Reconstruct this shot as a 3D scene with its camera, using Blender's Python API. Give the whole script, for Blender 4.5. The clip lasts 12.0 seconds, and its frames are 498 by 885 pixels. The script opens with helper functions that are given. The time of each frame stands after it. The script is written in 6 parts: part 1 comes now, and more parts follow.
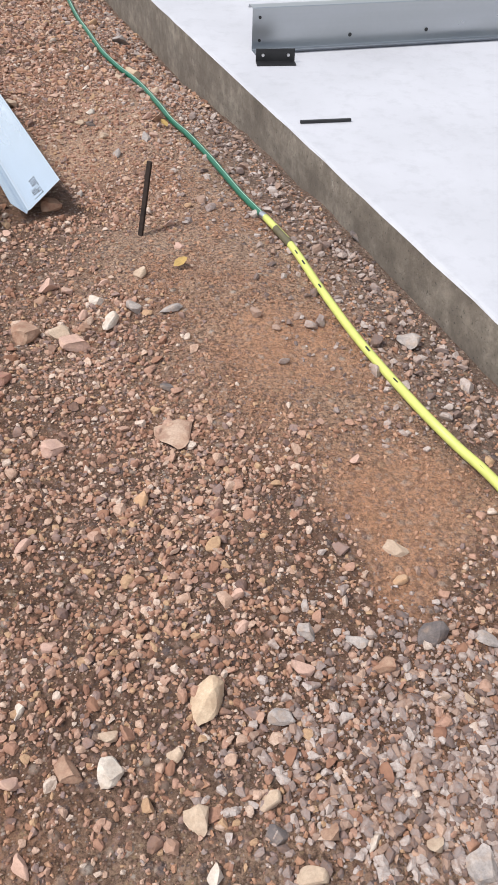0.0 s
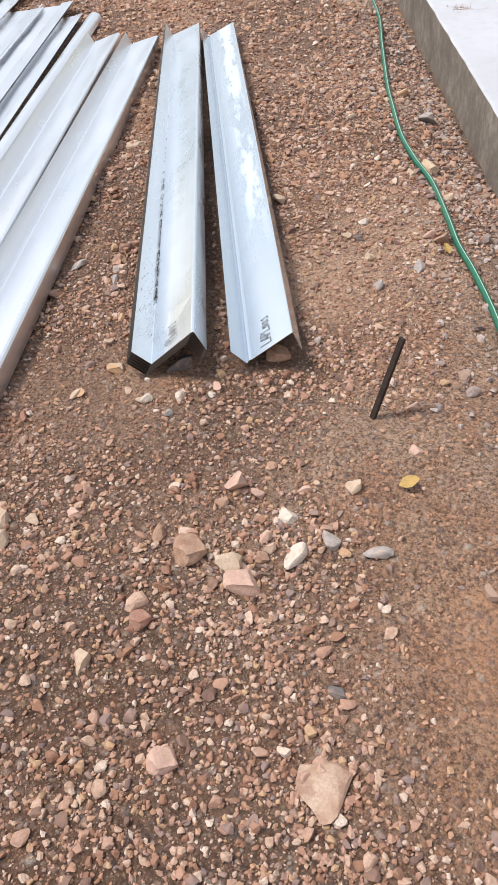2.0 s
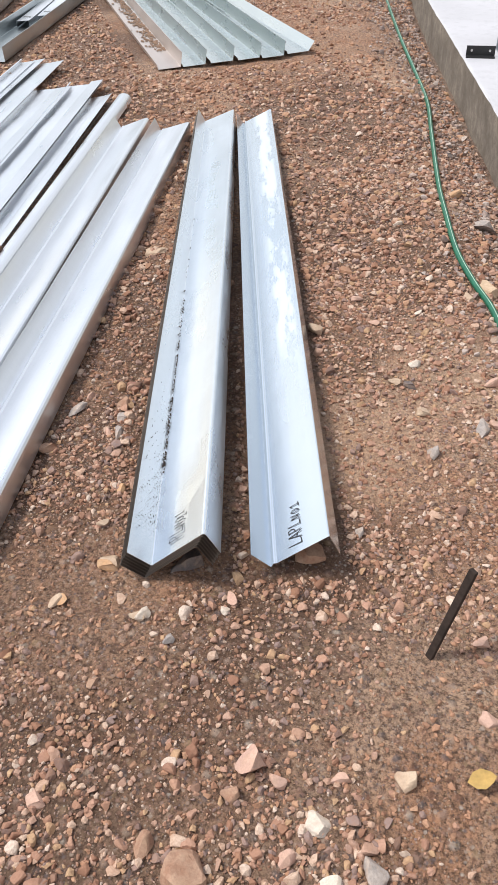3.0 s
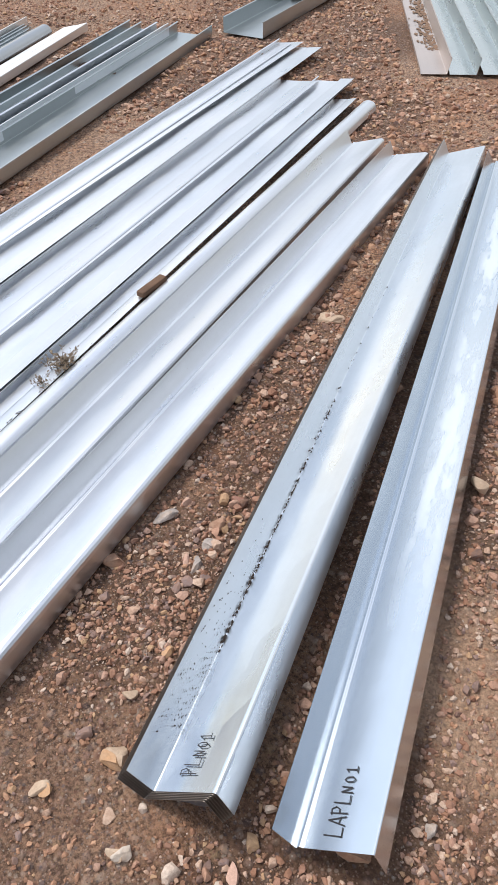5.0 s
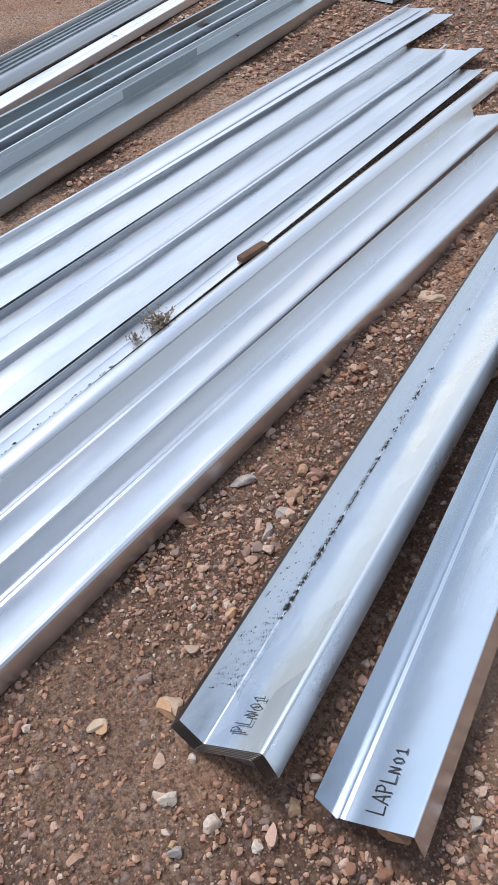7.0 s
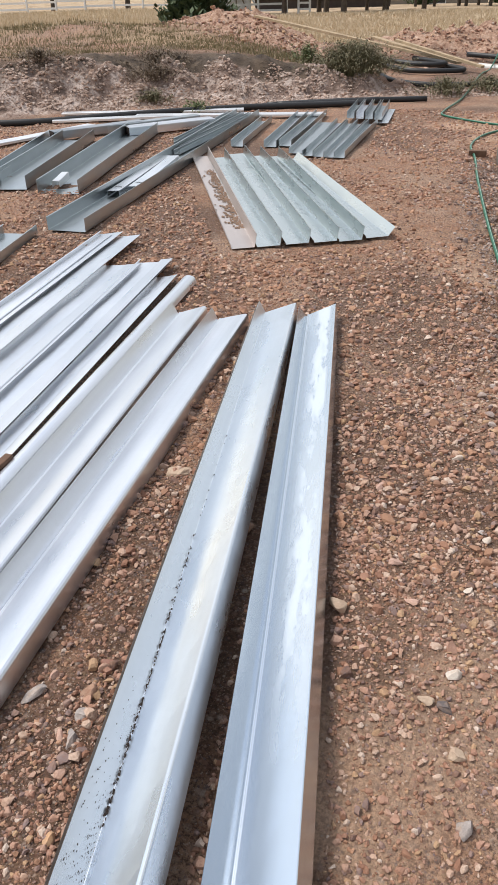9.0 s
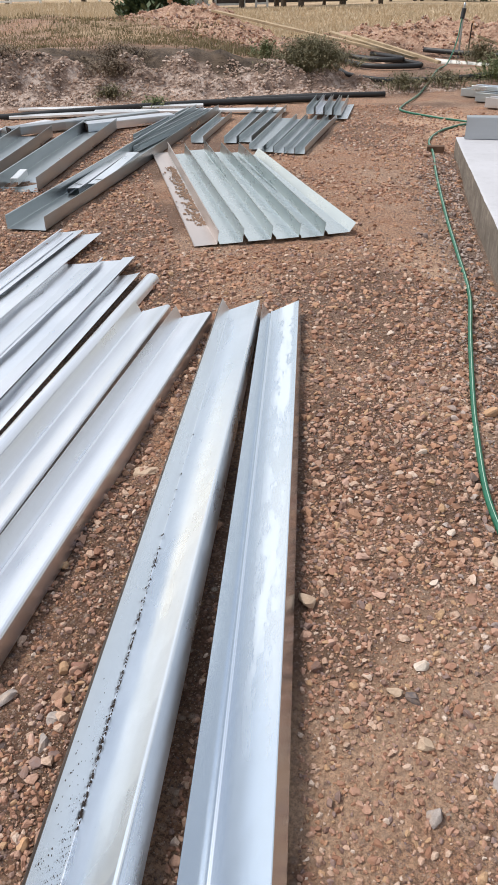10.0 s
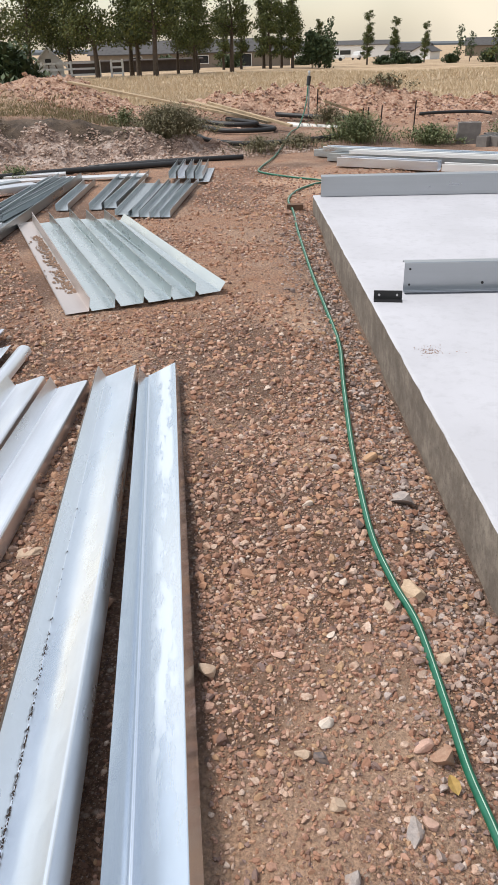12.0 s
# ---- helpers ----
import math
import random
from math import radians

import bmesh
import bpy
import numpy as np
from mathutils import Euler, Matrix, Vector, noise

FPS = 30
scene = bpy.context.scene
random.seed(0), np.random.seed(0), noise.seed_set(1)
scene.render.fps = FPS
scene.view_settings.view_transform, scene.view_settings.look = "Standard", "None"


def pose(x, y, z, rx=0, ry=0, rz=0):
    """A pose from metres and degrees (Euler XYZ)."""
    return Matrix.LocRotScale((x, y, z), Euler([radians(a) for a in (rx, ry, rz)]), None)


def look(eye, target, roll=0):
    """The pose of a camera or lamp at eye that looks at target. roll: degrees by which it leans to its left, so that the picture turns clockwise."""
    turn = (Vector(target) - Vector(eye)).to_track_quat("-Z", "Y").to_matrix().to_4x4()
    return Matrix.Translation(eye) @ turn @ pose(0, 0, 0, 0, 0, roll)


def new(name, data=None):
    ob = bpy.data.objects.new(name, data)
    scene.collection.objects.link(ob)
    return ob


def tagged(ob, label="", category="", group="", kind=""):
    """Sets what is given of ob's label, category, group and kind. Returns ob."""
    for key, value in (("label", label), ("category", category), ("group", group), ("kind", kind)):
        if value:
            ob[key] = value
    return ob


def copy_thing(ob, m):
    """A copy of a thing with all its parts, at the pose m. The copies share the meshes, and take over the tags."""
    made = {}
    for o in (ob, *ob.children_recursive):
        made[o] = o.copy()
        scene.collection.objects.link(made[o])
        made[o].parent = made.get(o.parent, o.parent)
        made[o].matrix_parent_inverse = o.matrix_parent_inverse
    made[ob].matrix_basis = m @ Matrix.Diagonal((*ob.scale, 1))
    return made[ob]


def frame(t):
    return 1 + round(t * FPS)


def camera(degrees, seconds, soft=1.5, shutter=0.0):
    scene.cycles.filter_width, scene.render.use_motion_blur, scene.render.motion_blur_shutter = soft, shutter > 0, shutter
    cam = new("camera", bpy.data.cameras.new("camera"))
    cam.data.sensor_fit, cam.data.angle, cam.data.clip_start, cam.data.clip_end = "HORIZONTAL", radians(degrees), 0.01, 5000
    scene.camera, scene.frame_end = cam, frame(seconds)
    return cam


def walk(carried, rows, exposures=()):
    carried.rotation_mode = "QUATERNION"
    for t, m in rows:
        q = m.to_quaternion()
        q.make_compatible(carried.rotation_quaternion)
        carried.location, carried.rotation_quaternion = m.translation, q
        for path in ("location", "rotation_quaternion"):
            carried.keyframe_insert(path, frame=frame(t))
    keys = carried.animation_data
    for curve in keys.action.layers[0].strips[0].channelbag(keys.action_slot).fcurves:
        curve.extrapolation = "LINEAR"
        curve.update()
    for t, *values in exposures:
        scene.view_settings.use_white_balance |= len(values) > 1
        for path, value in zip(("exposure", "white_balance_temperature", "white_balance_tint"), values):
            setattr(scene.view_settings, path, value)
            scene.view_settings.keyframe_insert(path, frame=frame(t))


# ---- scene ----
cam = camera(36.6, 12.0, 0.5)
EXPOSURES = [(0, 0.10, 6550, 10), (0.6, 0.17, 6500, 10), (2.7, 0.18, 6750, 10), (4.5, 0.12, 6800, 10), (5.5, -0.06, 6350, 10), (7.4, -0.14, 6100, 10), (9.4, 0.02, 6750, 10), (12, 0.03, 6700, 10)]
PATH = [
    (0, (-0.111, -0.003, 1.495), (-0.068, 1.421, 0.091), 2.3),
    (0.5, (-0.225, 0.315, 1.529), (-0.299, 1.721, 0.109), 3.2),
    (0.6, (-0.256, 0.375, 1.538), (-0.349, 1.756, 0.095), 3.3),
    (1, (-0.25, 0.531, 1.519), (-0.499, 1.901, 0.083), 0.2),
    (1.5, (-0.147, 0.757, 1.547), (-0.575, 2.101, 0.129), -1.6),
    (2, (-0.144, 0.941, 1.579), (-0.726, 2.251, 0.184), -2.4),
    (2.5, (-0.36, 1.261, 1.59), (-1.016, 2.61, 0.267), -2.0),
    (2.7, (-0.391, 1.383, 1.582), (-1.054, 2.739, 0.27), -2.0),
    (4.3, (-0.571, 2.182, 1.666), (-1.362, 3.428, 0.317), 2.0),
    (4.5, (-0.611, 2.22, 1.673), (-1.48, 3.405, 0.317), 1.4),
    (5, (-0.616, 2.297, 1.686), (-1.659, 3.3, 0.305), 0.1),
    (5.5, (-0.628, 2.323, 1.663), (-1.763, 3.179, 0.256), 0.1),
    (6, (-0.608, 2.336, 1.671), (-1.78, 3.093, 0.239), -0.8),
    (6.5, (-0.601, 2.321, 1.677), (-1.778, 3.056, 0.237), -1.5),
    (7, (-0.592, 2.314, 1.678), (-1.751, 3.097, 0.248), -1.5),
    (7.5, (-0.588, 2.311, 1.678), (-1.695, 3.286, 0.328), -0.0),
    (7.7, (-0.588, 2.309, 1.678), (-1.654, 3.4, 0.385), 1.2),
    (9.3, (-0.49, 2.27, 1.723), (-1.423, 3.697, 0.677), -1.7),
    (9.5, (-0.492, 2.275, 1.723), (-1.413, 3.706, 0.672), -1.7),
    (10, (-0.496, 2.27, 1.734), (-1.368, 3.723, 0.671), -1.0),
    (10.5, (-0.499, 2.262, 1.745), (-1.322, 3.746, 0.686), -0.4),
    (11, (-0.473, 2.289, 1.747), (-1.254, 3.813, 0.715), -0.5),
    (11.5, (-0.496, 2.292, 1.763), (-1.211, 3.873, 0.768), -0.5),
    (12, (-0.479, 2.311, 1.764), (-1.122, 3.951, 0.818), -1.5),
]
walk(cam, [(t, look(eye, target, roll)) for t, eye, target, roll in PATH], EXPOSURES)

# ---- light ----
world = bpy.data.worlds.new("overcast_sky")
scene.world = world
world.use_nodes = True
wn, wl = world.node_tree.nodes, world.node_tree.links
SUN_ELEV, SUN_TURN = radians(60), radians(-105)
sky = wn.new("ShaderNodeTexSky")
sky.sky_type, sky.sun_disc, sky.sun_elevation, sky.sun_rotation = "NISHITA", False, SUN_ELEV, SUN_TURN
dim = wn.new("ShaderNodeMix")
dim.data_type, dim.blend_type = "RGBA", "MULTIPLY"
dim.inputs[0].default_value = 1.0
dim.inputs[7].default_value = (0.13, 0.13, 0.13, 1)
wl.new(sky.outputs[0], dim.inputs[6])
direction = wn.new("ShaderNodeTexCoord")
clouds = wn.new("ShaderNodeTexNoise")
clouds.inputs["Scale"].default_value, clouds.inputs["Detail"].default_value = 1.7, 4
wl.new(direction.outputs["Generated"], clouds.inputs["Vector"])
cover = wn.new("ShaderNodeMapRange")
cover.inputs[1].default_value, cover.inputs[2].default_value = 0.40, 0.60
cover.inputs[3].default_value, cover.inputs[4].default_value = 0.25, 0.97
wl.new(clouds.outputs[0], cover.inputs[0])
veil = wn.new("ShaderNodeMix")
veil.data_type = "RGBA"
up = wn.new("ShaderNodeSeparateXYZ")
wl.new(direction.outputs["Generated"], up.inputs[0])
low = wn.new("ShaderNodeValToRGB")
low.color_ramp.elements[0].position, low.color_ramp.elements[0].color = 0.03, (1.25, 1.13, 0.93, 1)
low.color_ramp.elements[1].position, low.color_ramp.elements[1].color = 0.30, (0.94, 0.98, 1.03, 1)
wl.new(up.outputs[2], low.inputs[0])
wl.new(low.outputs[0], veil.inputs[7])
wl.new(cover.outputs[0], veil.inputs[0])
wl.new(dim.outputs[2], veil.inputs[6])
toward = wn.new("ShaderNodeVectorMath")
toward.operation = "DOT_PRODUCT"
toward.inputs[1].default_value = (math.sin(SUN_TURN) * 0.8, math.cos(SUN_TURN) * 0.8, 0.6)
wl.new(direction.outputs["Generated"], toward.inputs[0])
glow = wn.new("ShaderNodeMapRange")
glow.inputs[1].default_value, glow.inputs[2].default_value = -0.9, 1.0
glow.inputs[3].default_value, glow.inputs[4].default_value = 0.45, 1.46
wl.new(toward.outputs["Value"], glow.inputs[0])
bright = wn.new("ShaderNodeMix")
bright.data_type, bright.blend_type = "RGBA", "MULTIPLY"
bright.inputs[0].default_value = 1.0
wl.new(veil.outputs[2], bright.inputs[6])
wl.new(glow.outputs[0], bright.inputs[7])
wl.new(bright.outputs[2], wn["Background"].inputs[0])
wn["Background"].inputs[1].default_value = 1.0
sun_lamp = bpy.data.lights.new("sun", "SUN")
sun_lamp.energy, sun_lamp.angle, sun_lamp.color = 2.9, radians(13), (1.0, 0.955, 0.89)
sun = new("sun", sun_lamp)
sun.matrix_world = Euler((radians(90) - SUN_ELEV, 0, radians(180) - SUN_TURN)).to_matrix().to_4x4()
sun.location = (0, 0, 30)

# ---- materials ----
def node(nt, kind, **sockets):
    n = nt.nodes.new(kind)
    for key, value in sockets.items():
        key = key.replace("_", " ")
        if hasattr(value, "is_linked"):
            nt.links.new(value, n.inputs[key])
        else:
            n.inputs[key].default_value = value
    return n


def material(name, rough=0.8, metal=0.0, color=(0.5, 0.5, 0.5)):
    m = bpy.data.materials.new(name)
    m.use_nodes = True
    b = m.node_tree.nodes["Principled BSDF"]
    b.inputs["Roughness"].default_value, b.inputs["Metallic"].default_value = rough, metal
    b.inputs["Base Color"].default_value = (*color, 1)
    return m, m.node_tree, b


def ramp(nt, fac, stops, interpolation="LINEAR"):
    r = nt.nodes.new("ShaderNodeValToRGB")
    r.color_ramp.interpolation = interpolation
    while len(r.color_ramp.elements) < len(stops):
        r.color_ramp.elements.new(1.0)
    for e, (p, c) in zip(r.color_ramp.elements, stops):
        e.position, e.color = p, (*c, 1)
    nt.links.new(fac, r.inputs[0])
    return r.outputs[0]


def blend(nt, fac, a, b, kind="MIX"):
    n = nt.nodes.new("ShaderNodeMix")
    n.data_type, n.blend_type = "RGBA", kind
    for k, v in ((0, fac), (6, a), (7, b)):
        if hasattr(v, "is_linked"):
            nt.links.new(v, n.inputs[k])
        else:
            n.inputs[k].default_value = v if k == 0 else (*v, 1)
    return n.outputs[2]


def span(nt, value, a, b, c=0.0, d=1.0):
    n = nt.nodes.new("ShaderNodeMapRange")
    nt.links.new(value, n.inputs[0])
    for k, v in enumerate((a, b, c, d)):
        n.inputs[k + 1].default_value = v
    return n.outputs[0]


def noise_of(nt, scale, detail=4.0, coords=None, rough=0.55):
    n = node(nt, "ShaderNodeTexNoise", Scale=scale, Detail=detail, Roughness=rough)
    if coords is not None:
        nt.links.new(coords, n.inputs["Vector"])
    return n.outputs[0]


def stretch(nt, coords, s):
    n = nt.nodes.new("ShaderNodeMapping")
    n.inputs["Scale"].default_value = s
    nt.links.new(coords, n.inputs["Vector"])
    return n.outputs[0]


def bumped(nt, b, height, strength=0.4, distance=0.01):
    n = node(nt, "ShaderNodeBump", Strength=strength, Distance=distance, Height=height)
    nt.links.new(n.outputs[0], b.inputs["Normal"])


PEBBLES = [(0.0, (0.48, 0.285, 0.215)), (0.15, (0.60, 0.425, 0.33)), (0.27, (0.25, 0.12, 0.08)), (0.40, (0.50, 0.325, 0.255)), (0.51, (0.235, 0.185, 0.185)),
           (0.62, (0.66, 0.51, 0.41)), (0.70, (0.36, 0.195, 0.14)), (0.80, (0.53, 0.355, 0.21)), (0.87, (0.13, 0.09, 0.088)), (0.95, (0.74, 0.63, 0.54))]


def ground_material():
    m, nt, b = material("dirt_gravel", 0.92)
    pos = node(nt, "ShaderNodeNewGeometry").outputs["Position"]
    wide, mid, fine = noise_of(nt, 0.85, 5, pos), noise_of(nt, 6, 5, pos), noise_of(nt, 85, 6, pos, 0.75)
    gravel = node(nt, "ShaderNodeAttribute")
    gravel.attribute_name = "gravel"
    soil = ramp(nt, wide, [(0.30, (0.50, 0.31, 0.205)), (0.43, (0.58, 0.37, 0.25)), (0.52, (0.52, 0.255, 0.14)), (0.60, (0.58, 0.33, 0.20)), (0.72, (0.46, 0.295, 0.20))])
    soil = blend(nt, span(nt, mid, 0.38, 0.7, 0, 0.6), soil, (0.64, 0.44, 0.305))
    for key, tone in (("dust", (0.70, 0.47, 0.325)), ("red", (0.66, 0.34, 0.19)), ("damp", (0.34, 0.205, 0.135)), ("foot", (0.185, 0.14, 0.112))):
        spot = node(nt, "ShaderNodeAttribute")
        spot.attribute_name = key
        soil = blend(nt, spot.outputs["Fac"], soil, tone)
        if key == "dust":
            stony = span(nt, spot.outputs["Fac"], 0.0, 0.7, 1.0, 0.5)
        if key == "red":
            both = nt.nodes.new("ShaderNodeMath")
            both.operation = "MULTIPLY"
            nt.links.new(stony, both.inputs[0])
            nt.links.new(span(nt, spot.outputs["Fac"], 0.0, 0.8, 1.0, 0.6), both.inputs[1])
            stony = both.outputs[0]
    # soil darkened where it is stony: shade of the gaps painted into colour
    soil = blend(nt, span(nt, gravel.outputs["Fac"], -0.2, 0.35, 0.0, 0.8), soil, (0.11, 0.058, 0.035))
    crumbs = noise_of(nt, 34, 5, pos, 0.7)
    # fine dark flecks, painted as shade in the crevices between grains
    for shade_speck in (span(nt, fine, 0.40, 0.56, 0.92, 0.0), span(nt, crumbs, 0.36, 0.48, 0.55, 0.0)):
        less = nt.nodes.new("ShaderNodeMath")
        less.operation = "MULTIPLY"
        nt.links.new(shade_speck, less.inputs[0])
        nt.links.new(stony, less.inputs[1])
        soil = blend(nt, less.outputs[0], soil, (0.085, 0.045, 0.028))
    heights = []
    for scale, reach, amount in ((42, 0.6, 0.7), (95, 0.55, 0.8), (210, 0.6, 0.75)):
        warped = node(nt, "ShaderNodeTexVoronoi", Scale=scale, Vector=pos, Randomness=1.0)
        cell = node(nt, "ShaderNodeSeparateColor", Color=warped.outputs["Color"])
        tint = ramp(nt, cell.outputs[0], [(p, tuple(0.8 * k for k in c)) for p, c in PEBBLES], "CONSTANT")
        shape = span(nt, warped.outputs["Distance"], reach * 0.4, reach, 1.0, 0.0)
        chosen = nt.nodes.new("ShaderNodeMath")
        chosen.operation = "MULTIPLY"
        nt.links.new(shape, chosen.inputs[0])
        nt.links.new(span(nt, cell.outputs[1], 0.5, 0.7, 0.0, amount), chosen.inputs[1])
        faint = nt.nodes.new("ShaderNodeMath")
        faint.operation = "MULTIPLY"
        nt.links.new(chosen.outputs[0], faint.inputs[0])
        nt.links.new(stony, faint.inputs[1])
        soil = blend(nt, faint.outputs[0], soil, tint)
        heights.append(faint.outputs[0])
    bank = node(nt, "ShaderNodeAttribute")
    bank.attribute_name = "bank"
    grass = node(nt, "ShaderNodeAttribute")
    grass.attribute_name = "grass"
    pale = ramp(nt, noise_of(nt, 3.2, 6, pos, 0.7), [(0.36, (0.13, 0.085, 0.065)), (0.48, (0.30, 0.21, 0.17)), (0.60, (0.62, 0.50, 0.44))])
    heap = node(nt, "ShaderNodeAttribute")
    heap.attribute_name = "heap"
    soil = blend(nt, heap.outputs["Fac"], soil, ramp(nt, noise_of(nt, 9, 6, pos, 0.7), [(0.36, (0.26, 0.14, 0.09)), (0.5, (0.46, 0.285, 0.20)), (0.65, (0.60, 0.42, 0.32))]))
    soil = blend(nt, bank.outputs["Fac"], soil, pale)
    topsoil = node(nt, "ShaderNodeAttribute")
    topsoil.attribute_name = "topsoil"
    soil = blend(nt, topsoil.outputs["Fac"], soil, ramp(nt, mid, [(0.35, (0.055, 0.038, 0.027)), (0.65, (0.14, 0.10, 0.07))]))
    straw = ramp(nt, noise_of(nt, 0.35, 6, pos, 0.65), [(0.34, (0.24, 0.16, 0.09)), (0.5, (0.44, 0.315, 0.195)), (0.66, (0.56, 0.42, 0.28))])
    soil = blend(nt, grass.outputs["Fac"], soil, straw)
    nt.links.new(soil, b.inputs["Base Color"])
    add = nt.nodes.new("ShaderNodeMath")
    add.operation = "ADD"
    nt.links.new(heights[0], add.inputs[0])
    nt.links.new(fine, add.inputs[1])
    bumped(nt, b, add.outputs[0], 1.0, 0.02)
    return m


def pebble_material(name="pebbles", palette=PEBBLES, by_object=False, dusty=0.4):
    m, nt, b = material(name, 0.85)
    geo = node(nt, "ShaderNodeNewGeometry")
    rnd = node(nt, "ShaderNodeObjectInfo").outputs["Random"] if by_object else geo.outputs["Random Per Island"]
    tint = ramp(nt, rnd, palette, "CONSTANT")
    grain = noise_of(nt, 140, 5, geo.outputs["Position"], 0.7)
    dust = noise_of(nt, 28, 4, geo.outputs["Position"])
    tint = blend(nt, span(nt, grain, 0.35, 0.65, 0.0, 0.5), tint, (0.24, 0.125, 0.08))
    tint = blend(nt, span(nt, dust, 0.36, 0.66, 0.15 * dusty, dusty), tint, (0.43, 0.235, 0.14))
    nt.links.new(tint, b.inputs["Base Color"])
    bumped(nt, b, grain, 0.8, 0.004)
    return m


def rock_material(name, color, color2):
    m, nt, b = material(name, 0.85)
    pos = node(nt, "ShaderNodeNewGeometry").outputs["Position"]
    a, c, d = noise_of(nt, 26, 6, pos, 0.65), noise_of(nt, 170, 4, pos, 0.7), noise_of(nt, 45, 5, pos)
    tint = blend(nt, span(nt, a, 0.38, 0.62), color, color2)
    tint = blend(nt, span(nt, c, 0.4, 0.7, 0.0, 0.4), tint, tuple(0.45 * k for k in color))
    tint = blend(nt, span(nt, d, 0.5, 0.7, 0.0, 0.45), tint, (0.42, 0.28, 0.19))
    nt.links.new(tint, b.inputs["Base Color"])
    bumped(nt, b, a, 0.6, 0.006)
    return m


def galvanized(name, base=(0.88, 0.90, 0.93), rough=0.20, dirt=0.15, frost=0.0):
    """Galvanised sheet: long drawn streaks, spangle, dull dusty bloom."""
    m, nt, b = material(name, rough, 1.0)
    co = node(nt, "ShaderNodeTexCoord").outputs["Object"]
    rnd = node(nt, "ShaderNodeObjectInfo").outputs["Random"]
    streak = noise_of(nt, 1.0, 6, stretch(nt, co, (26, 0.5, 26)), 0.6)
    spangle = node(nt, "ShaderNodeTexVoronoi", Scale=60.0, Vector=co)
    blot = noise_of(nt, 3.5, 5, stretch(nt, co, (1.6, 0.5, 1.6)))
    tone = ramp(nt, rnd, [(0.0, tuple(0.9 * k for k in base)), (1.0, tuple(min(1, 1.06 * k) for k in base))])
    tone = blend(nt, span(nt, streak, 0.4, 0.66, 0.0, 0.14), tone, tuple(0.72 * k for k in base))
    cell = node(nt, "ShaderNodeSeparateColor", Color=spangle.outputs["Color"])
    tone = blend(nt, span(nt, cell.outputs[0], 0.0, 1.0, 0.0, 0.10), tone, tuple(0.8 * k for k in base))
    specks = noise_of(nt, 90, 3, co, 0.7)
    dirty = span(nt, specks, 0.68, 0.72, 0.0, dirt)
    tone = blend(nt, dirty, tone, (0.25, 0.19, 0.14))
    nt.links.new(tone, b.inputs["Base Color"])
    nt.links.new(span(nt, blot, 0.3, 0.7, rough - 0.08, rough + 0.14), b.inputs["Roughness"])
    if frost:
        white = noise_of(nt, 1.0, 7, stretch(nt, co, (14, 3.0, 14)), 0.7)
        axis = node(nt, "ShaderNodeSeparateXYZ", Vector=co)
        inside = node(nt, "ShaderNodeMath", Value=span(nt, axis.outputs[0], 0.05, 0.085))
        inside.operation = "MULTIPLY"
        nt.links.new(span(nt, axis.outputs[1], 0.5, 1.0), inside.inputs[1])
        edge = nt.nodes.new("ShaderNodeMath")
        edge.operation = "MULTIPLY"
        nt.links.new(inside.outputs[0], edge.inputs[0])
        nt.links.new(span(nt, axis.outputs[0], 0.15, 0.135), edge.inputs[1])
        white_there = nt.nodes.new("ShaderNodeMath")
        white_there.operation = "MULTIPLY"
        nt.links.new(span(nt, white, 0.47, 0.53), white_there.inputs[0])
        nt.links.new(edge.outputs[0], white_there.inputs[1])
        patch = span(nt, white_there.outputs[0], 0.0, 1.0, 0.0, frost)
        nt.links.new(blend(nt, patch, tone, (0.60, 0.66, 0.69)), b.inputs["Base Color"])
        nt.links.new(span(nt, white_there.outputs[0], 0.0, 1.0, rough, 0.55), b.inputs["Roughness"])
        nt.links.new(span(nt, white_there.outputs[0], 0.0, 1.0, 1.0, 0.8), b.inputs["Metallic"])
    bumped(nt, b, blot, 0.05, 0.02)
    return m


def concrete(name, light, dark, rough=0.75, scale=1.0):
    m, nt, b = material(name, rough)
    pos = node(nt, "ShaderNodeNewGeometry").outputs["Position"]
    a, c, d = noise_of(nt, 1.3 * scale, 6, pos, 0.6), noise_of(nt, 14 * scale, 6, pos, 0.65), noise_of(nt, 160, 3, pos)
    tint = blend(nt, span(nt, a, 0.36, 0.64), light, dark)
    tint = blend(nt, span(nt, c, 0.5, 0.75, 0.0, 0.4), tint, tuple(0.75 * k for k in dark))
    nt.links.new(tint, b.inputs["Base Color"])
    bumped(nt, b, blend(nt, 0.5, c, d), 0.25, 0.004)
    return m


def plain(name, color, rough=0.6, metal=0.0, scale=20.0, vary=0.35):
    m, nt, b = material(name, rough, metal)
    co = node(nt, "ShaderNodeTexCoord").outputs["Object"]
    n = noise_of(nt, scale, 5, co)
    nt.links.new(blend(nt, span(nt, n, 0.3, 0.7), color, tuple(k * (1 - vary) for k in color)), b.inputs["Base Color"])
    bumped(nt, b, n, 0.15, 0.004)
    return m


def leafy(name, c1, c2, c3):
    m, nt, b = material(name, 0.7)
    rnd = node(nt, "ShaderNodeNewGeometry").outputs["Random Per Island"]
    nt.links.new(ramp(nt, rnd, [(0.0, c1), (0.5, c2), (1.0, c3)]), b.inputs["Base Color"])
    return m


